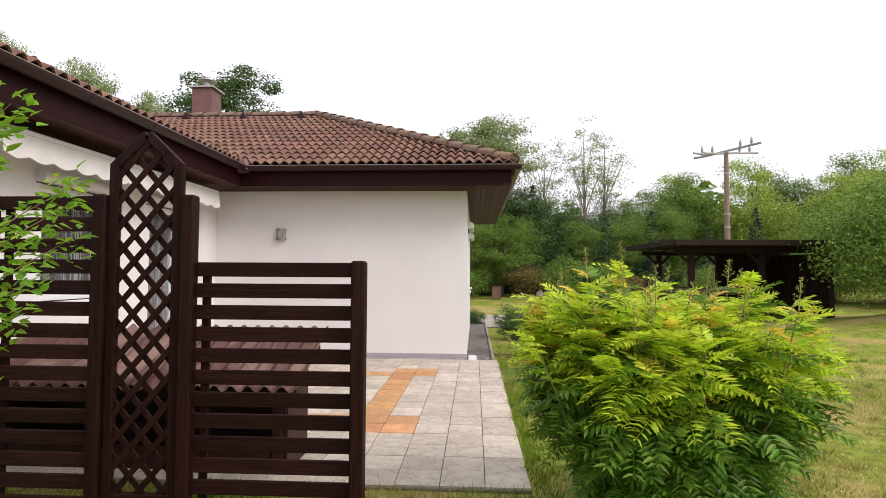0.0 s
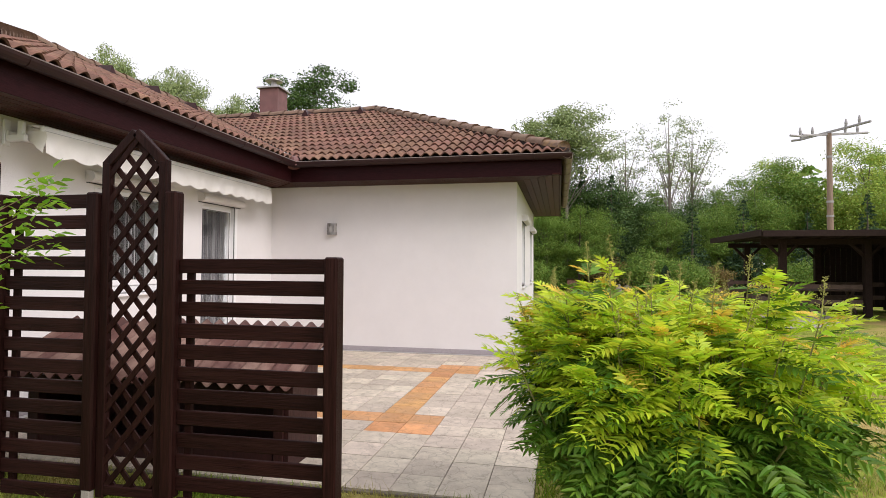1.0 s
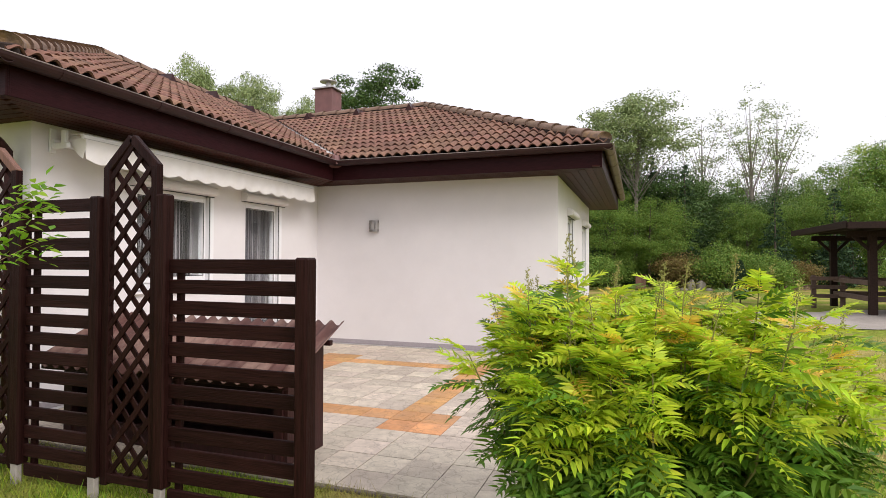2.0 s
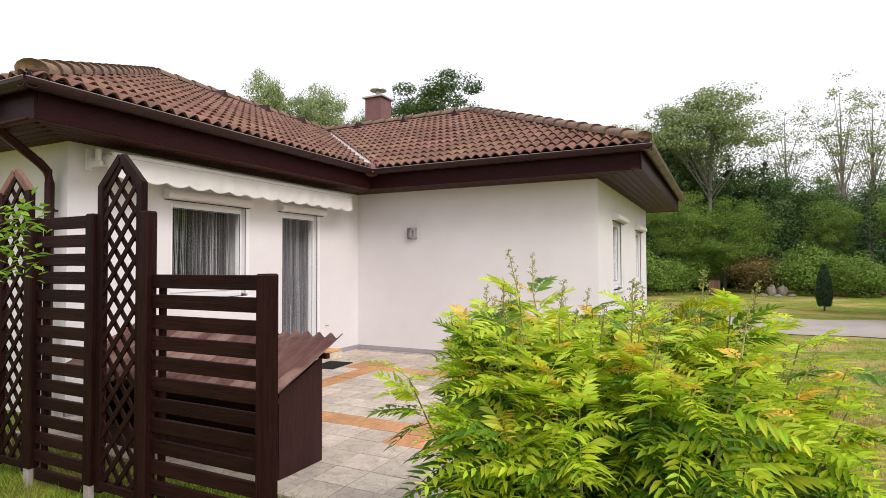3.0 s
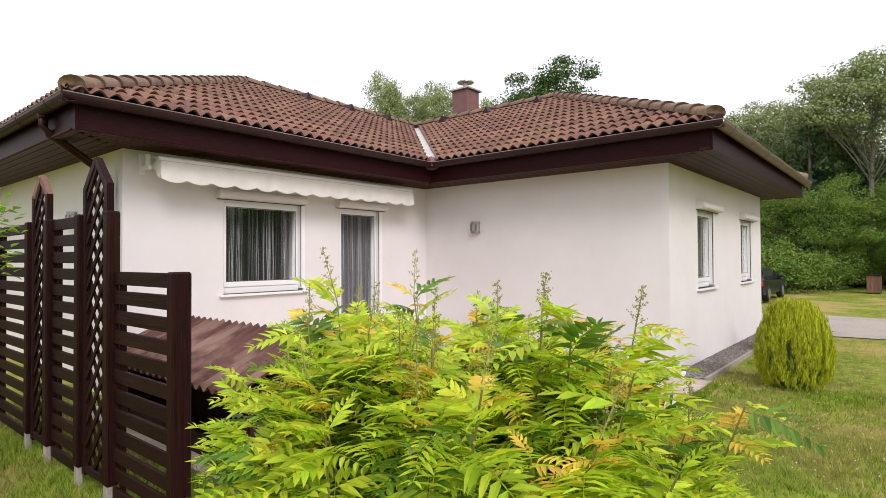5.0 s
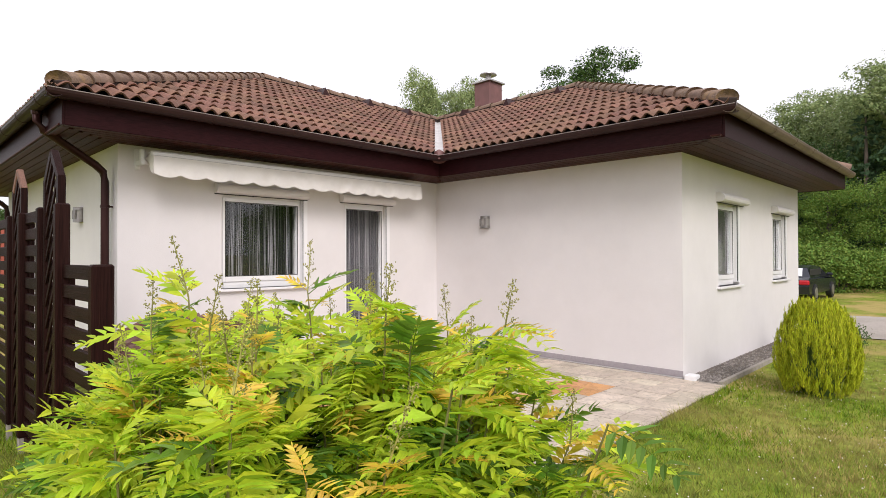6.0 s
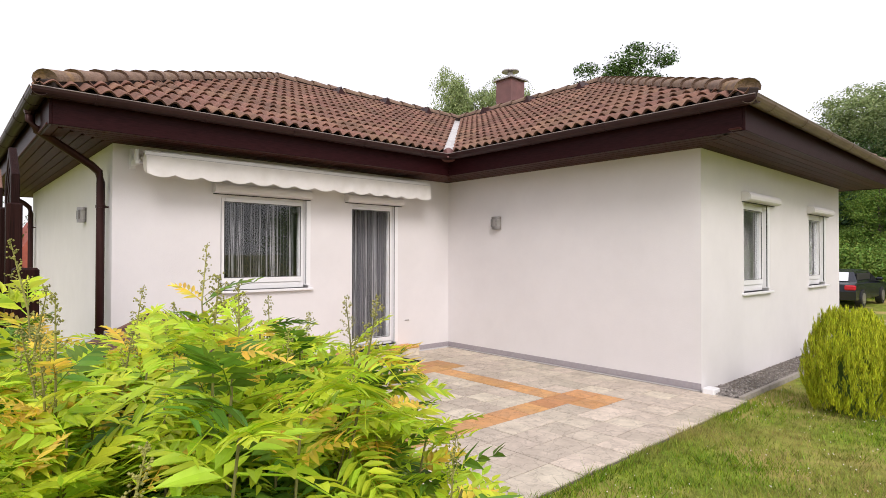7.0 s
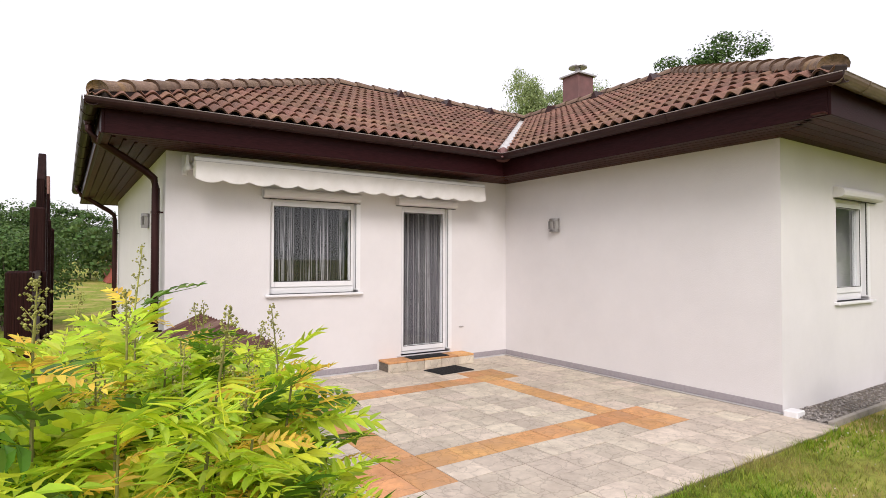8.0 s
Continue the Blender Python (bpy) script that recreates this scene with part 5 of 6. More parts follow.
# bright green shrub in front of the fence, only its outer twigs in view
pv = thing("privet_shrub", "bright green oval-leaved shrub in front of the fence", "shrub", (-2.15, -7.45, 0))
rng = random.Random(91)
for k in range(46):
    a = rng.uniform(0, 6.283)
    z = rng.uniform(0.5, 2.5)
    R = 0.62 * rng.uniform(0.7, 1.1)
    if k < 16:
        a = rng.uniform(-0.5, 0.6)
        z = 0.85 + 1.35 * k / 16
        R = rng.uniform(0.50, 0.68)
    if k in (3, 7, 9):
        a, z, R = 1.28, 1.42 + 0.045 * k, 1.0
    if k in (20, 21):
        a, z, R = 0.15, 2.55, 0.55
    tip = Vector((R * math.cos(a), R * math.sin(a), z))
    foot = Vector((0.05 * math.cos(a), 0.05 * math.sin(a), 0))
    mid = Vector((0.35 * R * math.cos(a), 0.35 * R * math.sin(a), z * 0.72))
    s = Shape().tube([foot, mid, mid.lerp(tip, 0.6) + Vector((0, 0, 0.02)), tip], [0.008, 0.006, 0.003, 0.0012], 5, False)
    b = part("branch", mesh_of("branch", s.v, s.f, M_TWIG), None, pv)
    lf = Shape()
    for i in range(95):
        t = rng.uniform(0.05, 1.02) ** 0.8
        p = mid.lerp(tip, t) + Vector((rng.gauss(0, 0.035), rng.gauss(0, 0.035), rng.gauss(0, 0.045)))
        vs, fs = leaflet(rng.uniform(0.045, 0.075), rng.uniform(0.024, 0.036), 0.010)
        m_ = Matrix.Translation(p) @ Euler((radians(rng.uniform(-40, 40)), -radians(rng.uniform(-20, 55)), a + rng.uniform(-1.3, 1.3))).to_matrix().to_4x4()
        lf.poly(vs, fs, m_)
    tagged(part("leaves", mesh_of("leaves", lf.v, lf.f, M_SHRUB), None, b), kind="stuff")


# ---- garden things further off ----
# arbor with rails
ar = thing("arbor", "open dark timber garden arbor with low rails", "arbor", (9.5, 10.8, ground_z(9.5, 10.8)))
AR = Matrix.Translation((-9.5, -10.8, -ground_z(9.5, 10.8)))
for x in (7.1, 9.3, 11.4):
    for y in (9.4, 12.6):
        part("post", Shape().box((x - 0.09, y - 0.09, 0), (x + 0.09, y + 0.09, 2.22), 0.01), M_ARBOR, ar, m=AR)
        for sx in (-1, 1):
            part("brace", Shape().beam((x + 0.07 * sx, y, 1.75), (x + 0.45 * sx, y, 2.15), 0.07, 0.08), M_ARBOR, ar, m=AR)
for y in (9.4, 12.6):
    part("plate_beam", Shape().box((6.5, y - 0.07, 2.10), (11.9, y + 0.07, 2.26), 0.008), M_ARBOR, ar, m=AR)
for i in range(10):
    x = 6.3 + i * 0.6
    part("rafter", Shape().beam((x, 8.05, 2.30), (x, 13.2, 2.36), 0.07, 0.12), M_ARBOR, ar, m=AR)
part("roof_board", Shape().poly([(6.1, 7.95, 2.40), (12.1, 7.95, 2.40), (12.1, 13.3, 2.46), (6.1, 13.3, 2.46), (6.1, 7.95, 2.37), (12.1, 7.95, 2.37), (12.1, 13.3, 2.43), (6.1, 13.3, 2.43)],
     [(0, 1, 2, 3), (7, 6, 5, 4), (0, 4, 5, 1), (1, 5, 6, 2), (2, 6, 7, 3), (3, 7, 4, 0)]), M_ARBOR, ar, m=AR)
part("fascia", Shape().box((6.1, 7.92, 2.26), (12.1, 7.948, 2.43), 0.004), M_ARBOR, ar, m=AR)
part("fascia", Shape().box((6.07, 7.95, 2.28), (6.098, 13.3, 2.46), 0.004), M_ARBOR, ar, m=AR)
for z in (0.42, 0.86):
    part("rail", Shape().box((7.2, 12.55, z - 0.07), (11.3, 12.6, z + 0.07), 0.005), M_ARBOR_RAIL, ar, m=AR)
    part("rail", Shape().box((7.2, 9.42, z - 0.07), (9.2, 9.47, z + 0.07), 0.005), M_ARBOR_RAIL, ar, m=AR)
    part("rail", Shape().box((7.06, 9.5, z - 0.07), (7.11, 12.5, z + 0.07), 0.005), M_ARBOR_RAIL, ar, m=AR)
for i in range(12):
    x = 9.4 + i * 0.165
    part("wall_board", Shape().box((x, 12.66, 0.1), (x + 0.155, 12.69, 2.1), 0.004), M_ARBOR, ar, m=AR)
for i in range(9):
    y = 9.5 + i * 0.35
    part("wall_board", Shape().box((11.5, y, 0.1), (11.53, y + 0.335, 2.1), 0.004), M_ARBOR, ar, m=AR)

# rail fence west of the arbor
rf_ = thing("rail_fence", "low weathered timber rail fence beside the drive", "fence", (6.8, 12.1, 0))
RF = Matrix.Translation((-6.8, -12.1, 0))
for x in (6.42, 7.2):
    part("post", Shape().box((x - 0.06, 12.04, -0.05), (x + 0.06, 12.16, 1.0), 0.008), M_ARBOR_RAIL, rf_, m=RF)
for z in (0.35, 0.63, 0.90):
    part("rail", Shape().box((6.3, 12.0, z - 0.06), (7.3, 12.038, z + 0.06), 0.005), M_ARBOR_RAIL, rf_, m=RF)

# crossed-leg table under the arbor
tb = thing("picnic_table", "weathered timber table with crossed legs", "table", (9.0, 11.2, ground_z(9, 11.2)), kind="")
for i in range(5):
    part("tabletop_board", Shape().box((-0.9, -0.36 + i * 0.145, 0.71), (0.9, -0.225 + i * 0.145, 0.75), 0.004), M_ARBOR_RAIL, tb)
for x in (-0.65, 0.65):
    for sg in (-1, 1):
        part("leg", Shape().beam((x + 0.03 * sg, -0.34 * sg, 0.0), (x + 0.03 * sg, 0.30 * sg, 0.71), 0.05, 0.09), M_ARBOR_RAIL, tb)

# power pole
pl_ = thing("power_pole", "tall weathered timber power pole with cross arms", "utility pole", (11.5, 16.8, ground_z(11.5, 16.8)))
pl_.scale = (0.84, 0.84, 0.84)
part("shaft", Shape().tube([(0, 0, -0.3), (0, 0, 4.0), (0, 0, 8.3)], [0.16, 0.14, 0.11], 12), M_POLE, pl_)
for z, r in ((4.2, 0.165), (4.9, 0.16), (7.1, 0.14)):
    part("band", Shape().tube([(0, 0, z), (0, 0, z + 0.10)], r, 12), M_CERAMIC, pl_)
for k, (ax_, ay_) in enumerate(((1.0, 0.25), (0.6, -0.75))):
    arm = part("cross_arm", Shape().beam((-1.5 * ax_, -1.5 * ay_, 8.15 + 0.12 * k), (1.5 * ax_, 1.5 * ay_, 8.35 + 0.12 * k), 0.09, 0.10), M_CERAMIC, pl_)
    for t in (-1.4, -0.8, 0.8, 1.4):
        px_, py_, pz_ = t * ax_, t * ay_, 8.25 + 0.07 * t + 0.12 * k
        part("insulator", Shape().tube([(px_, py_, pz_ + 0.05), (px_, py_, pz_ + 0.22), (px_, py_, pz_ + 0.42)], [0.05, 0.075, 0.03], 8), M_CERAMIC, arm)
        part("insulator", Shape().tube([(px_, py_, pz_), (px_ + 0.5 * ax_ * (1 if t > 0 else -1), py_ + 0.5 * ay_ * (1 if t > 0 else -1), pz_ + 0.03)], [0.06, 0.06], 8), M_CERAMIC, arm)


# stones on the lawn
def boulder(at, r, seed, tall=1.0, label="rounded grey-brown field stone on the lawn"):
    me = bpy.data.meshes.new("boulder")
    bm = bmesh.new()
    bmesh.ops.create_icosphere(bm, subdivisions=3, radius=1)
    for v_ in bm.verts:
        nz = noise.noise(v_.co * 1.4 + Vector((seed * 3.1, seed, 0))) * 0.35 + noise.noise(v_.co * 4 + Vector((seed, 0, 0))) * 0.08
        v_.co = v_.co * (1 + nz)
        v_.co.x *= r
        v_.co.y *= r * 0.8
        v_.co.z = v_.co.z * r * tall + r * tall * 0.7
    bm.to_mesh(me)
    bm.free()
    me.materials.append(M_ROCK)
    me.polygons.foreach_set("use_smooth", [True] * len(me.polygons))
    ob = new("boulder", me)
    ob.matrix_world = Matrix.Translation((*at, ground_z(*at) - 0.05))
    return tagged(ob, label, "stone", "boulders on the lawn")


boulder((3.55, 20.6), 0.19, 1, 1.6, "upright rounded grey-brown stone on the lawn")
boulder((3.95, 20.7), 0.20, 2, 1.55, "upright rounded grey-brown stone on the lawn")
boulder((3.2, 20.3), 0.17, 3, 0.6)
boulder((4.3, 20.4), 0.17, 4, 0.6)
boulder((3.75, 20.1), 0.20, 5, 0.45)

# old wooden hutch at the lawn's edge
ht = thing("wooden_hutch", "small weathered brown wooden hutch by the shrubs", "hutch", (1.26, 20.4, ground_z(1.26, 20.4)))
ht.scale = (0.85, 0.85, 0.85)
for i in range(4):
    part("front_board", Shape().box((-0.27 + i * 0.14, -0.25, 0.05), (-0.14 + i * 0.14, -0.22, 0.85), 0.005), M_WOODGREY, ht)
for sx in (-0.27, 0.25):
    part("side_board", Shape().box((sx, -0.22, 0.05), (sx + 0.03, 0.25, 0.82), 0.005), M_WOODGREY, ht)
part("lid", Shape().box((-0.33, -0.31, 0.852), (0.35, 0.30, 0.89), 0.006), M_ARBOR, ht)

# brushwood heap
bw = thing("brushwood_heap", "heap of dry brown cut branches", "brushwood", (7.2, 21.5, ground_z(7.2, 21.5)))
rng = random.Random(17)
for i in range(70):
    a = rng.uniform(0, 6.283)
    L_ = rng.uniform(0.5, 1.4)
    p = Vector((rng.gauss(0, 0.7), rng.gauss(0, 0.4), rng.uniform(0.02, 0.5)))
    d = Vector((math.cos(a), math.sin(a), rng.uniform(-0.15, 0.3))) * L_ * 0.5
    q = p - d
    q.z = max(q.z, 0.02)
    part("stick", Shape().tube([q, p + d], [0.025, 0.012], 5), M_BRUSH, bw)

# parked car behind the house corner
car = thing("parked_car", "dark grey hatchback parked on the drive", "car", (-2.15, 15.35, 0))
car.matrix_world = Matrix.Translation((-2.15, 15.35, 0)) @ Matrix.Diagonal((1, 1, 0.9, 1))
prof = [(-2.05, 0.28), (-2.1, 0.55), (-2.05, 0.78), (-1.75, 0.86), (-1.35, 1.17), (-0.5, 1.26), (0.35, 1.20), (0.95, 0.86), (1.75, 0.74), (2.05, 0.55), (2.08, 0.28)]
bs = Shape()
k = len(prof)
sec = []
for xo, top in ((-0.84, 0.82), (-0.80, 1.0), (0.80, 1.0), (0.84, 0.82)):
    sec.append([(xo * (0.80 if z > 0.95 else 1.0), y, z if abs(xo) < 0.82 else min(z, 0.80)) for y, z in prof])
vs = [p for r in sec for p in r]
fs = []
for r in range(3):
    for i in range(k - 1):
        fs.append([r * k + i, r * k + i + 1, (r + 1) * k + i + 1, (r + 1) * k + i])
    fs.append([r * k + k - 1, r * k, (r + 1) * k, (r + 1) * k + k - 1])
fs += [list(range(k)), list(range(3 * k, 4 * k))]
body = part("body", Shape().poly(vs, fs), M_CAR, car)
part("rear_window", Shape().poly([(-0.58, -1.745, 0.89), (0.58, -1.745, 0.89), (0.52, -1.38, 1.165), (-0.52, -1.38, 1.165)], [(0, 1, 2, 3)]), M_CARGLASS, body, "rear window with the pale reflection painted on")
for sg in (-1, 1):
    part("side_window", Shape().box((0.675 * sg - 0.01, -1.2, 0.90), (0.675 * sg + 0.01, 0.5, 1.12), 0.008), M_SEAL, body)
    part("tail_light", Shape().box((sg * 0.70 - 0.14, -2.12, 0.60), (sg * 0.70 + 0.14, -2.02, 0.76), 0.03), M_TAIL, body, "red tail light")
    part("wing_mirror", Shape().box((sg * 0.92 - 0.09, 0.45, 0.86), (sg * 0.92 + 0.09, 0.55, 0.97), 0.03), M_CAR, body)
part("number_plate", Shape().box((-0.25, -2.125, 0.42), (0.25, -2.10, 0.53), 0.004), M_UPVC, body)
for sg in (-1, 1):
    for y in (-1.3, 1.3):
        wh = part("wheel", Shape().tube([(sg * 0.70, y, 0.30), (sg * 0.87, y, 0.30)], 0.30, 20), M_TYRE, car)
        part("rim", Shape().tube([(sg * 0.865, y, 0.30), (sg * 0.882, y, 0.30)], 0.19, 16), M_ZINC, wh)

# distant house with a red roof, and pines to the west
nh = thing("neighbour_house", "distant house with a steep red tiled gable roof", "house", (-44.0, -1.5, 0))
part("wall", Shape().box((-4, -1.6, -0.2), (4, 1.6, 0.9), 0.02), M_RENDER, nh)
part("roof", Shape().poly([(-4.5, -2.1, 0.0), (4.5, -2.1, 0.0), (4.5, 2.1, 0.0), (-4.5, 2.1, 0.0), (-4.5, 0, 3.9), (4.5, 0, 3.9)], [(0, 1, 5, 4), (2, 3, 4, 5), (0, 4, 3), (1, 2, 5), (0, 3, 2, 1)]), M_REDTILE, nh)
t_pine = broadleaf(51, 8.0, 5.0, M_LEAF_D, M_BARK, 70, 100, 0.26, 0.05, 0.55, "distant dark green pine")
put(t_pine, -54, -9, 0, 0.85)
for x, y, rz, sc in ((-52, -13, 40, 0.8), (-56, -4, 90, 0.9), (-50, -6.5, 200, 0.72), (-51, -10.5, 20, 0.7), (-56, -16, 130, 0.9), (-60, -11, 60, 1.0), (-49, -8.6, 10, 0.5), (-53, 1.0, 100, 0.8), (-58, -7, 140, 1.0), (-49, -15.5, 77, 0.6), (-50, -4.2, 250, 0.6), (-48, -12.0, 250, 0.45)):
    again(t_pine, x, y, rz, sc)
for x, y, rz, sc in ((-45, -9.5, 10, 0.5), (-46, -6.8, 60, 0.55), (-47, -12.5, 110, 0.55), (-50, -3.0, 160, 0.6), (-44, -14.5, 200, 0.5), (-49, -0.5, 260, 0.6)):
    again(t_dark, x, y, rz, sc)

# ---- grass and clover on the lawn near the path ----
rs = np.random.RandomState(61)


def grass_patch(n, x0, x1, y0, y1, hmin, hmax):
    x = rs.uniform(x0, x1, n)
    y = rs.uniform(y0, y1, n)
    keep = ~((x > -4.3) & (x < 0.5 + 0.03 * np.sin(y * 9)) & (y > -5.46 + 0.04 * np.sin(x * 7)) & (y < 0.02)) & ~((x < 0.46) & (y > -0.05))
    # thinner, shorter in the dry patches
    dry = np.sin(x * 1.7 + 1.3 * np.sin(y * 1.1)) * np.cos(y * 1.3 + 0.8 * np.sin(x * 0.9)) > 0.25
    keep &= ~dry | (rs.uniform(0, 1, n) < 0.55)
    # ragged fading edge of each patch
    edge = np.minimum(np.minimum(x - x0, x1 - x), np.minimum(y - y0, y1 - y)) / 0.7
    keep &= (rs.uniform(0, 1, n) < edge + 0.5 * np.sin(x * 5 + 3 * np.sin(y * 4)) * (edge < 1)) | (x < 0.9)
    x, y = x[keep], y[keep]
    n = len(x)
    h = rs.uniform(hmin, hmax, n) * np.where(rs.uniform(0, 1, n) < 0.03, 2.0, 1.0)
    a = rs.uniform(0, 6.283, n)
    b = rs.uniform(0, 6.283, n)
    z = np.array([ground_z(p, q) for p, q in zip(x, y)])
    w_ = rs.uniform(0.002, 0.0045, n)
    ln = rs.uniform(0.2, 0.9, n) * h
    v = np.stack([np.stack([x + np.cos(a) * w_, y + np.sin(a) * w_, z], 1), np.stack([x - np.cos(a) * w_, y - np.sin(a) * w_, z], 1),
                  np.stack([x + np.cos(b) * ln, y + np.sin(b) * ln, z + h], 1)], 1).reshape(-1, 3)
    return v


V = np.concatenate([grass_patch(62000, 0.35, 3.0, -6.5, 0.8, 0.02, 0.05), grass_patch(22000, 0.5, 9.0, -3.0, 6.0, 0.02, 0.05),
                    grass_patch(24000, -5.2, 1.4, -6.7, -5.40, 0.03, 0.08), grass_patch(6000, 0.40, 0.62, -5.4, 0.0, 0.03, 0.07)])
# coarse tufts standing out of the mown sward
cx_, cy_ = rs.uniform(0.6, 7.0, 420), rs.uniform(-7.2, 2.0, 420)
tx = np.repeat(cx_, 34) + rs.normal(size=420 * 34) * 0.035
ty = np.repeat(cy_, 34) + rs.normal(size=420 * 34) * 0.035
keep = (tx > 0.56)
tx, ty = tx[keep], ty[keep]
ta, tb_, th_ = rs.uniform(0, 6.283, len(tx)), rs.uniform(0, 6.283, len(tx)), rs.uniform(0.03, 0.085, len(tx))
tz = np.array([ground_z(p, q) for p, q in zip(tx, ty)])
tuft = np.stack([np.stack([tx + np.cos(ta) * 0.004, ty + np.sin(ta) * 0.004, tz], 1), np.stack([tx - np.cos(ta) * 0.004, ty - np.sin(ta) * 0.004, tz], 1),
                 np.stack([tx + np.cos(tb_) * th_ * 0.8, ty + np.sin(tb_) * th_ * 0.8, tz + th_], 1)], 1).reshape(-1, 3)
V = np.concatenate([V, tuft])
solid("grass", np_mesh("grass", V, np.arange(len(V)).reshape(-1, 3), M_GRASS), None, "short mown green grass with clover leaves", "grass", "stuff")
V = np.concatenate([grass_patch(60000, 1.6, 7.5, -7.0, -1.2, 0.015, 0.045), grass_patch(9000, 1.2, 5.0, -4.5, 1.5, 0.02, 0.05)])
solid("dry_grass", np_mesh("dry_grass", V, np.arange(len(V)).reshape(-1, 3), M_GRASS_DRY), None, "straw-dry patches of short lawn grass", "grass", "stuff")
s = Shape()
rng = random.Random(8)
for i in range(1300):
    x, y = rng.uniform(0.6, 5.5), rng.uniform(-6.0, 2.5)
    if math.sin(x * 2.1) * math.cos(y * 1.7) < -0.1 and rng.random() < 0.8:
        continue
    z, r = ground_z(x, y) + rng.uniform(0.03, 0.055), rng.uniform(0.004, 0.007)
    s.poly([(x + r, y, z), (x - r, y, z), (x, y + r, z), (x, y - r, z), (x, y, z + r), (x, y, z - r)], [(0, 2, 4), (2, 1, 4), (1, 3, 4), (3, 0, 4), (2, 0, 5), (1, 2, 5), (3, 1, 5), (0, 3, 5)])
solid("clover_flowers", mesh_of("clover_flowers", s.v, s.f, M_CLOVER), None, "small white clover flowers in the lawn", "clover", "stuff")

# ---- roof tiles ----
TW, ROWS_N = 0.30, 14
SLEN = math.hypot(1, SL)
EXP = RUN * SLEN / ROWS_N


def tile_mesh(v):
    """A double-roll tile: two broad rolls, narrow pans, an undercut front lip, hollow beneath."""
    vs, fs, k = [], [], 20
    rg = random.Random(v)
    L_ = EXP + 0.05
    dz = rg.uniform(-0.003, 0.003)
    for i in range(k + 1):
        u = TW * i / k
        ph = 2 * math.pi * u / (TW / 2)
        w_ = 0.052 * (0.5 - 0.5 * math.cos(ph)) ** 0.7
        vs += [(u, 0.09, w_ + 0.020), (u, 0.014, w_ * 0.94 + 0.026 + dz), (u, 0.0, w_ + 0.044 + dz), (u, 0.012, w_ + 0.052 + dz), (u, L_, w_ + 0.012)]
    for i in range(k):
        b = 5 * i
        for q in range(4):
            fs.append((b + q, b + 5 + q, b + 6 + q, b + 1 + q))
    me = mesh_of("roof_tile", vs, fs, M_TILE, True)
    # crisp lip, smooth rolls
    me.polygons.foreach_set("use_smooth", [q % 4 == 3 for q in range(len(fs))])
    return me


TILES = [tile_mesh(i) for i in range(4)]


def tile_slope(origin, udir, vdir, umin, umax, left, right, vents=()):
    """Rows of tiles; left and right say how the edges shift per metre of run up the slope."""
    udir, vdir = Vector(udir), Vector(vdir)
    wdir = udir.cross(vdir)
    base = Matrix((( udir.x, vdir.x, wdir.x, origin[0]), (udir.y, vdir.y, wdir.y, origin[1]), (udir.z, vdir.z, wdir.z, origin[2]), (0, 0, 0, 1)))
    rg = random.Random(3)
    for r in range(ROWS_N):
        v0, v1 = r * EXP, (r + 1) * EXP + 0.05
        lo = min(umin + left * v0 / SLEN, umin + left * v1 / SLEN)
        hi = max(umax + right * v0 / SLEN, umax + right * v1 / SLEN)
        for c in range(int(math.floor(lo / TW)) - 1, int(math.ceil(hi / TW)) + 1):
            u0 = c * TW
            if u0 + TW < lo or u0 > hi:
                continue
            m_ = base @ Matrix.Translation((u0, v0 - 0.03, 0)) @ pose(0, 0, 0, rg.uniform(-0.3, 0.3), 0, rg.uniform(-0.3, 0.3))
            me = TILES[rg.randrange(4)]
            cuts = []
            lmax = max(umin + left * v0 / SLEN, umin + left * v1 / SLEN)
            hmin = min(umax + right * v0 / SLEN, umax + right * v1 / SLEN)
            if u0 < lmax:
                cuts.append((Vector((umin + left * (v0 - 0.03) / SLEN - u0, 0, 0)), Vector((-1, left / SLEN, 0)).normalized()))
            if u0 + TW > hmin:
                cuts.append((Vector((umax + right * (v0 - 0.03) / SLEN - u0, 0, 0)), Vector((1, -right / SLEN, 0)).normalized()))
            if cuts:
                me = clipped(me, cuts, "roof_tile")
                if me is None:
                    continue
            part("roof_tile", me, None, roof, m=m_)


CS, SN = 1 / SLEN, SL / SLEN
tile_slope((EB, ES, Z0), (0, 1, 0), (-CS, 0, SN), 0.0, EA - ES - 0.13, 1, 1)
tile_slope((EB, EA, Z0), (1, 0, 0), (0, CS, SN), 0.13, EE - EB, -1, -1)
tile_slope((EW, ES, Z0), (1, 0, 0), (0, CS, SN), 0.0, EB - EW, 1, -1)


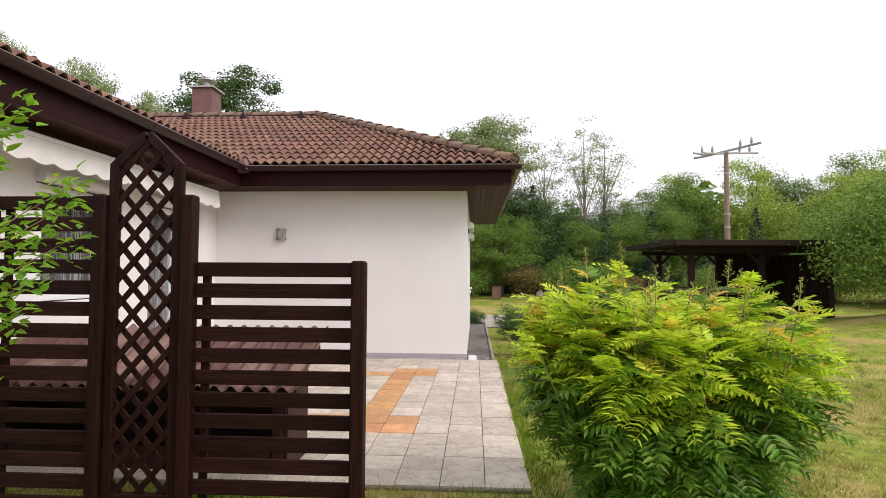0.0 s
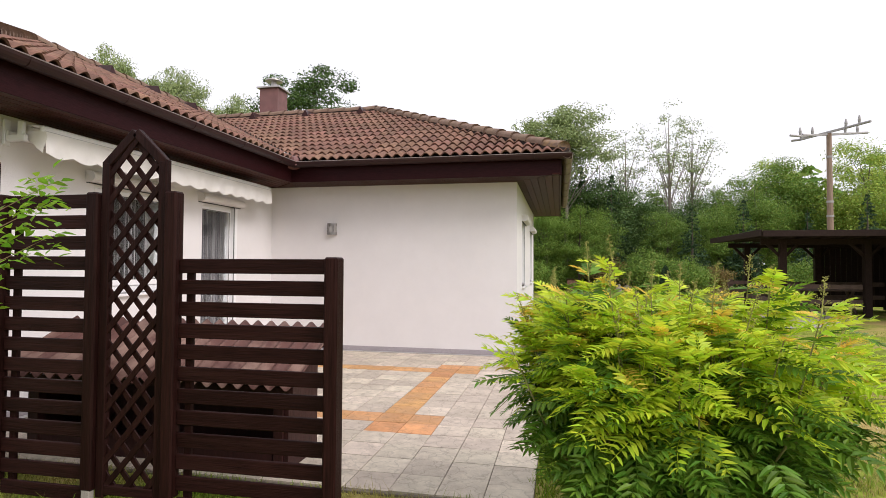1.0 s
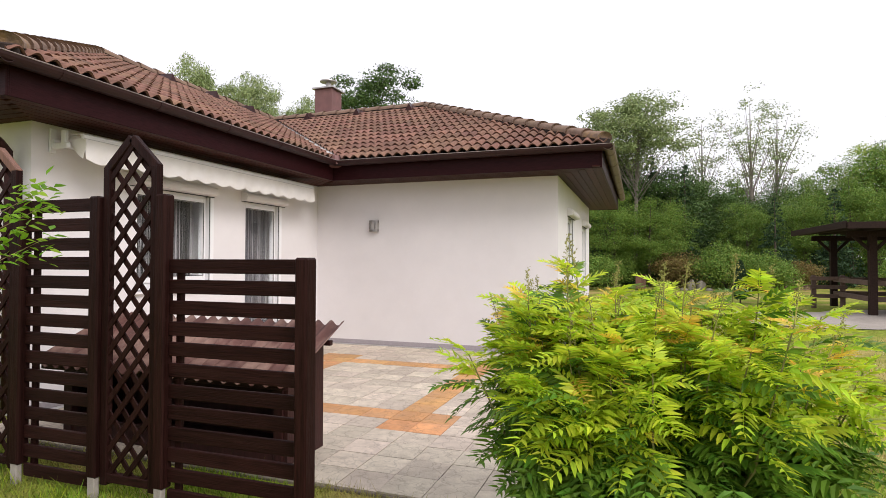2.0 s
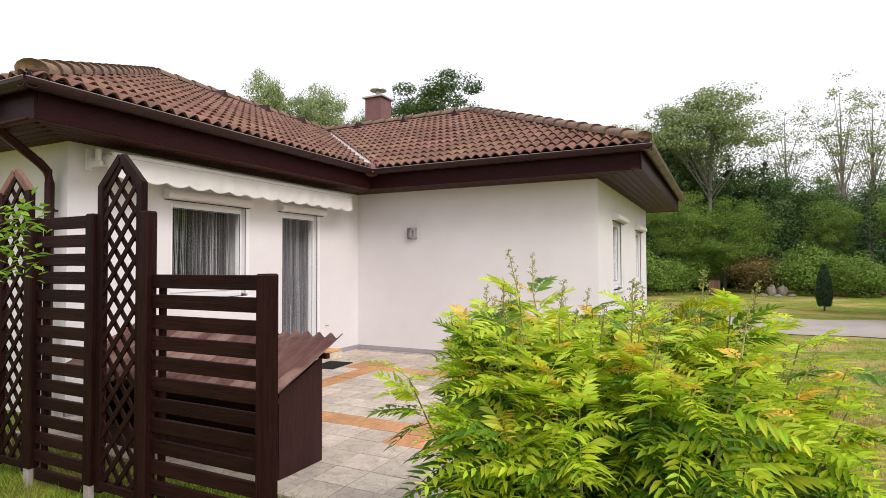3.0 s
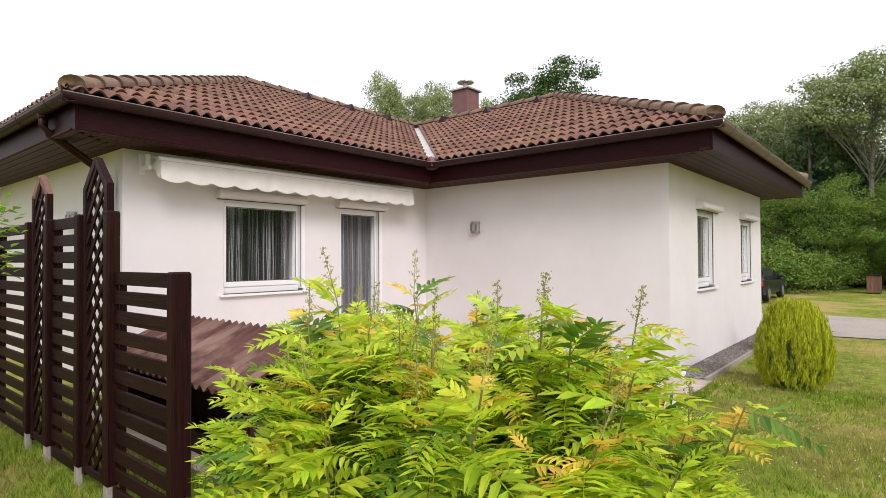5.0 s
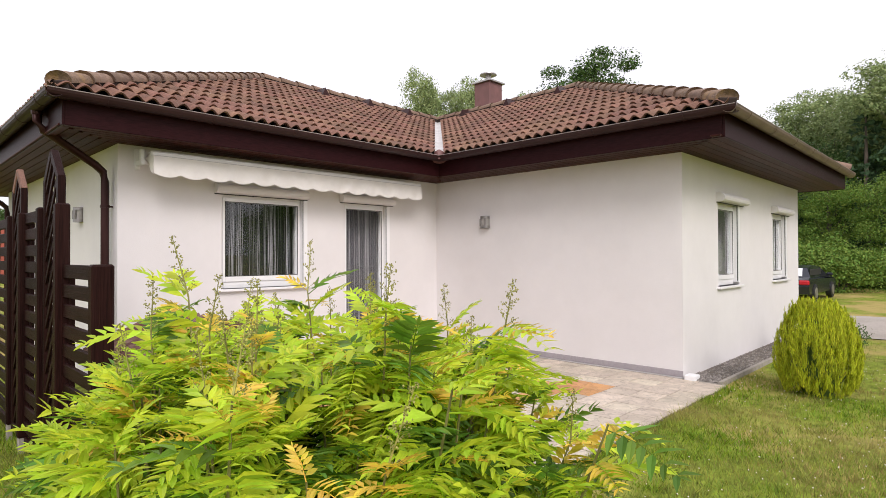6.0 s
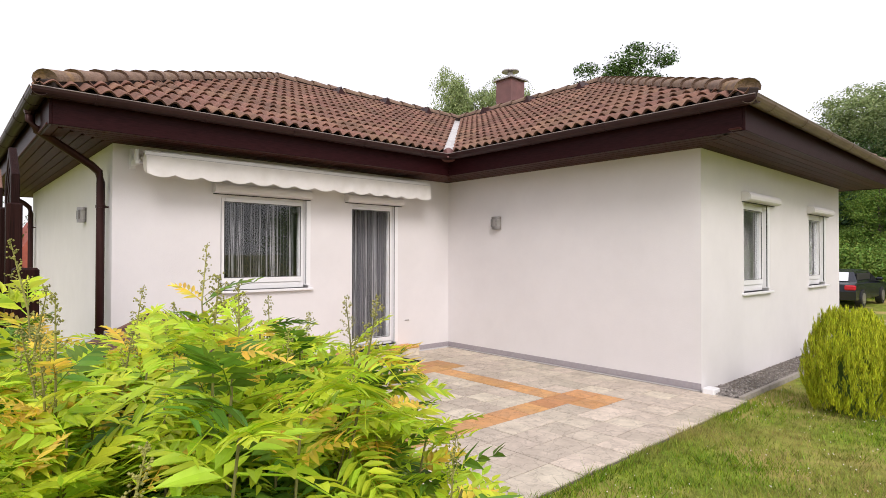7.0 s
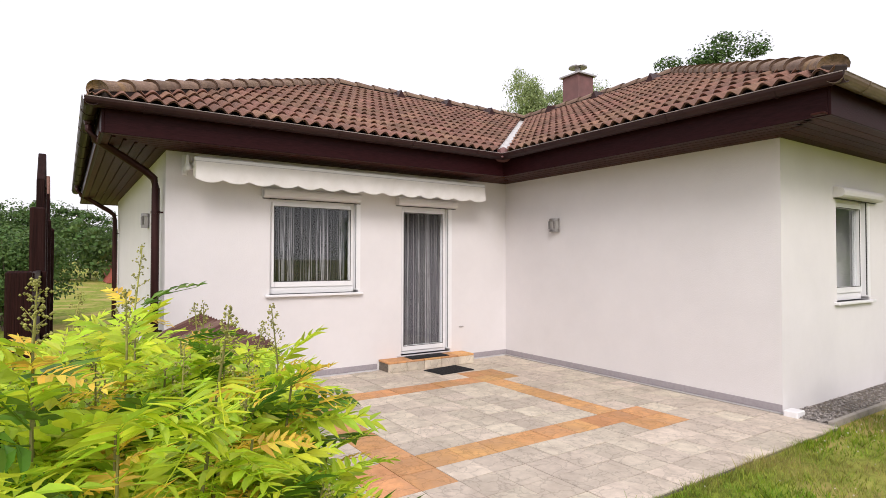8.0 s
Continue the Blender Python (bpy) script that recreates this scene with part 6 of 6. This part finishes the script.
def cap_run(a, b, n, r, material, lichen_first=False):
    """Half-round overlapping cap tiles from a up to b."""
    a, b = Vector(a), Vector(b)
    d = (b - a).normalized()
    side = d.cross(Vector((0, 0, 1))).normalized()
    up = side.cross(d)
    L_ = (b - a).length / n
    part("mortar_bed", Shape().beam(a + d * 0.01 - up * 0.045, b - up * 0.045, r * 1.7, 0.13, 0.01), M_DECK, roof)
    for i in range(n):
        p = a + d * (L_ * i + 0.03)
        vs, fs, k = [], [], 8
        for t, rr, lift in ((0, r * 1.10, 0.016), (0.10, r * 1.07, 0.016), (1.10, r * 0.90, 0.0)):
            for j in range(k + 1):
                an_ = math.pi * (-0.08 + 1.16 * j / k)
                vs.append(p + d * (L_ * t) + side * (rr * math.cos(an_)) + up * (rr * 0.75 * math.sin(an_) + lift))
        for t in range(2):
            for j in range(k):
                fs.append([t * (k + 1) + j, t * (k + 1) + j + 1, (t + 1) * (k + 1) + j + 1, (t + 1) * (k + 1) + j])
        fs.append(list(range(k + 1)))
        part("ridge_tile", mesh_of("ridge_tile", vs, fs, M_LICHEN if lichen_first and i == 0 else material, True), None, roof)


up_ = Vector((0, 0, 0.07))
cap_run(Vector(c1) + up_, Vector(r1) + up_, 17, 0.115, M_CAP, True)
cap_run(Vector(c3) + up_, Vector(r3) + up_, 17, 0.115, M_CAP, True)
cap_run(Vector(c6) + up_, Vector(r1) + up_, 17, 0.115, M_CAP)
cap_run(Vector(c4) + up_, Vector(r3) + up_, 15, 0.125, M_CAP)
cap_run(Vector(r1) + up_, Vector(r2) + up_, 13, 0.11, M_CAP)
cap_run(Vector(r3) + up_, Vector(r2) + up_, 11, 0.11, M_CAP)

# valley flashing and its foot
vd = Vector((-1, 1, SL)).normalized()
sdv = Vector((1, 1, 0)).normalized()
a0 = Vector(c2) + Vector((0.06, -0.06, 0.012))
b0 = Vector(r2) + Vector((0, 0, 0.012))
fl = [q for p in (a0, b0) for q in (p - sdv * 0.20 + Vector((0, 0, 0.075)), p + Vector((0, 0, 0.012)), p + sdv * 0.20 + Vector((0, 0, 0.075)))]
part("valley_flashing", Shape().poly(fl, [(0, 1, 4, 3), (1, 2, 5, 4)]), M_FLASH, roof, "pale grey metal valley flashing")
part("valley_hood", Shape().tube([Vector((EB + 0.04, EA - 0.04, 2.96)), Vector((EB + 0.02, EA - 0.02, 3.07)), Vector((EB - 0.05, EA + 0.05, 3.14))], [0.10, 0.095, 0.03], 10), M_CHIM, roof, "maroon hood over the gutter corner")

# small triangular vent tiles below the ridges
for q in range(3):
    for p, rz in (((RX + 0.30, -0.15 + 1.2 * q, ZR - 0.30 * SL + 0.10), 0), ((-6.5 + 1.35 * q, RY - 0.30, ZR - 0.30 * SL + 0.10), -90)):
        s = Shape().poly([(0.12, -0.10, -0.09), (0.12, 0.10, -0.09), (0.10, 0, 0.10), (-0.20, -0.10, 0.06), (-0.20, 0.10, 0.06), (-0.18, 0, 0.12)], [(0, 1, 2), (3, 5, 4), (0, 2, 5, 3), (1, 4, 5, 2), (0, 3, 4, 1)])
        part("vent_tile", s, M_PIPE, roof, "dark triangular vent tile", m=Matrix.Translation(p) @ pose(0, 0, 0, 0, 0, rz))

# ---- terrace slabs ----
def slab_mesh(seed, material):
    """A slab with worn edges and a slightly cleft face."""
    rg = random.Random(seed)
    g, h = 0.003, TS / 2
    k = 4
    vs, fs = [], []
    for j in range(k + 1):
        for i in range(k + 1):
            x, y = -h + g + (TS - 2 * g) * i / k, -h + g + (TS - 2 * g) * j / k
            edge = i in (0, k) or j in (0, k)
            vs.append((x, y, -0.0025 if edge else rg.uniform(-0.0012, 0.0018)))
    for j in range(k):
        for i in range(k):
            b = j * (k + 1) + i
            fs.append((b, b + 1, b + k + 2, b + k + 1))
    ring = [i for i in range(k + 1)] + [j * (k + 1) + k for j in range(1, k + 1)] + [k * (k + 1) + i for i in range(k - 1, -1, -1)] + [j * (k + 1) for j in range(k - 1, 0, -1)]
    b = len(vs)
    for i in ring:
        vs.append((vs[i][0], vs[i][1], -0.035))
    m_ = len(ring)
    for i in range(m_):
        fs.append((ring[i], b + i, b + (i + 1) % m_, ring[(i + 1) % m_]))
    return mesh_of("slab", vs, fs, material, False, True)


GREY = [slab_mesh(i, M_PAVE) for i in range(5)]
ORANGE = [slab_mesh(20 + i, M_PAVE_O) for i in range(3)]
rg = random.Random(13)


def is_orange(i, j):
    if i in (3, 4) and j in (3, 4, 12, 13) or i in (11, 12) and j in (3, 4, 12, 13):
        return True
    return (i in (4, 11) and 4 <= j <= 12) or (j in (4, 12) and 4 <= i <= 11)


for i in range(16):
    for j in range(18):
        x, y = TX - TS * (i + 0.5), TY - TS * (j + 0.5)
        me = rg.choice(ORANGE if is_orange(i, j) else GREY)
        m_ = Matrix.Translation((x, y, rg.uniform(-0.002, 0.002))) @ pose(0, 0, 0, rg.uniform(-0.3, 0.3), rg.uniform(-0.3, 0.3), rg.uniform(-0.5, 0.5) + rg.choice((0, 90, 180, 270)))
        if x - TS / 2 < XB:
            me = clipped(me, [(Vector((0, 0, 0)), Vector((-1, 0, 0)))], "slab")
            m_ = Matrix.Translation((x, y, 0))
            if x < XB:
                continue
        part("slab", me, None, terrace, m=m_)
part("edge_strip", Shape().box((XB + 0.01, TY + 0.003, -0.04), (0.49, -0.008, 0.0), 0.004), M_KERB, terrace)
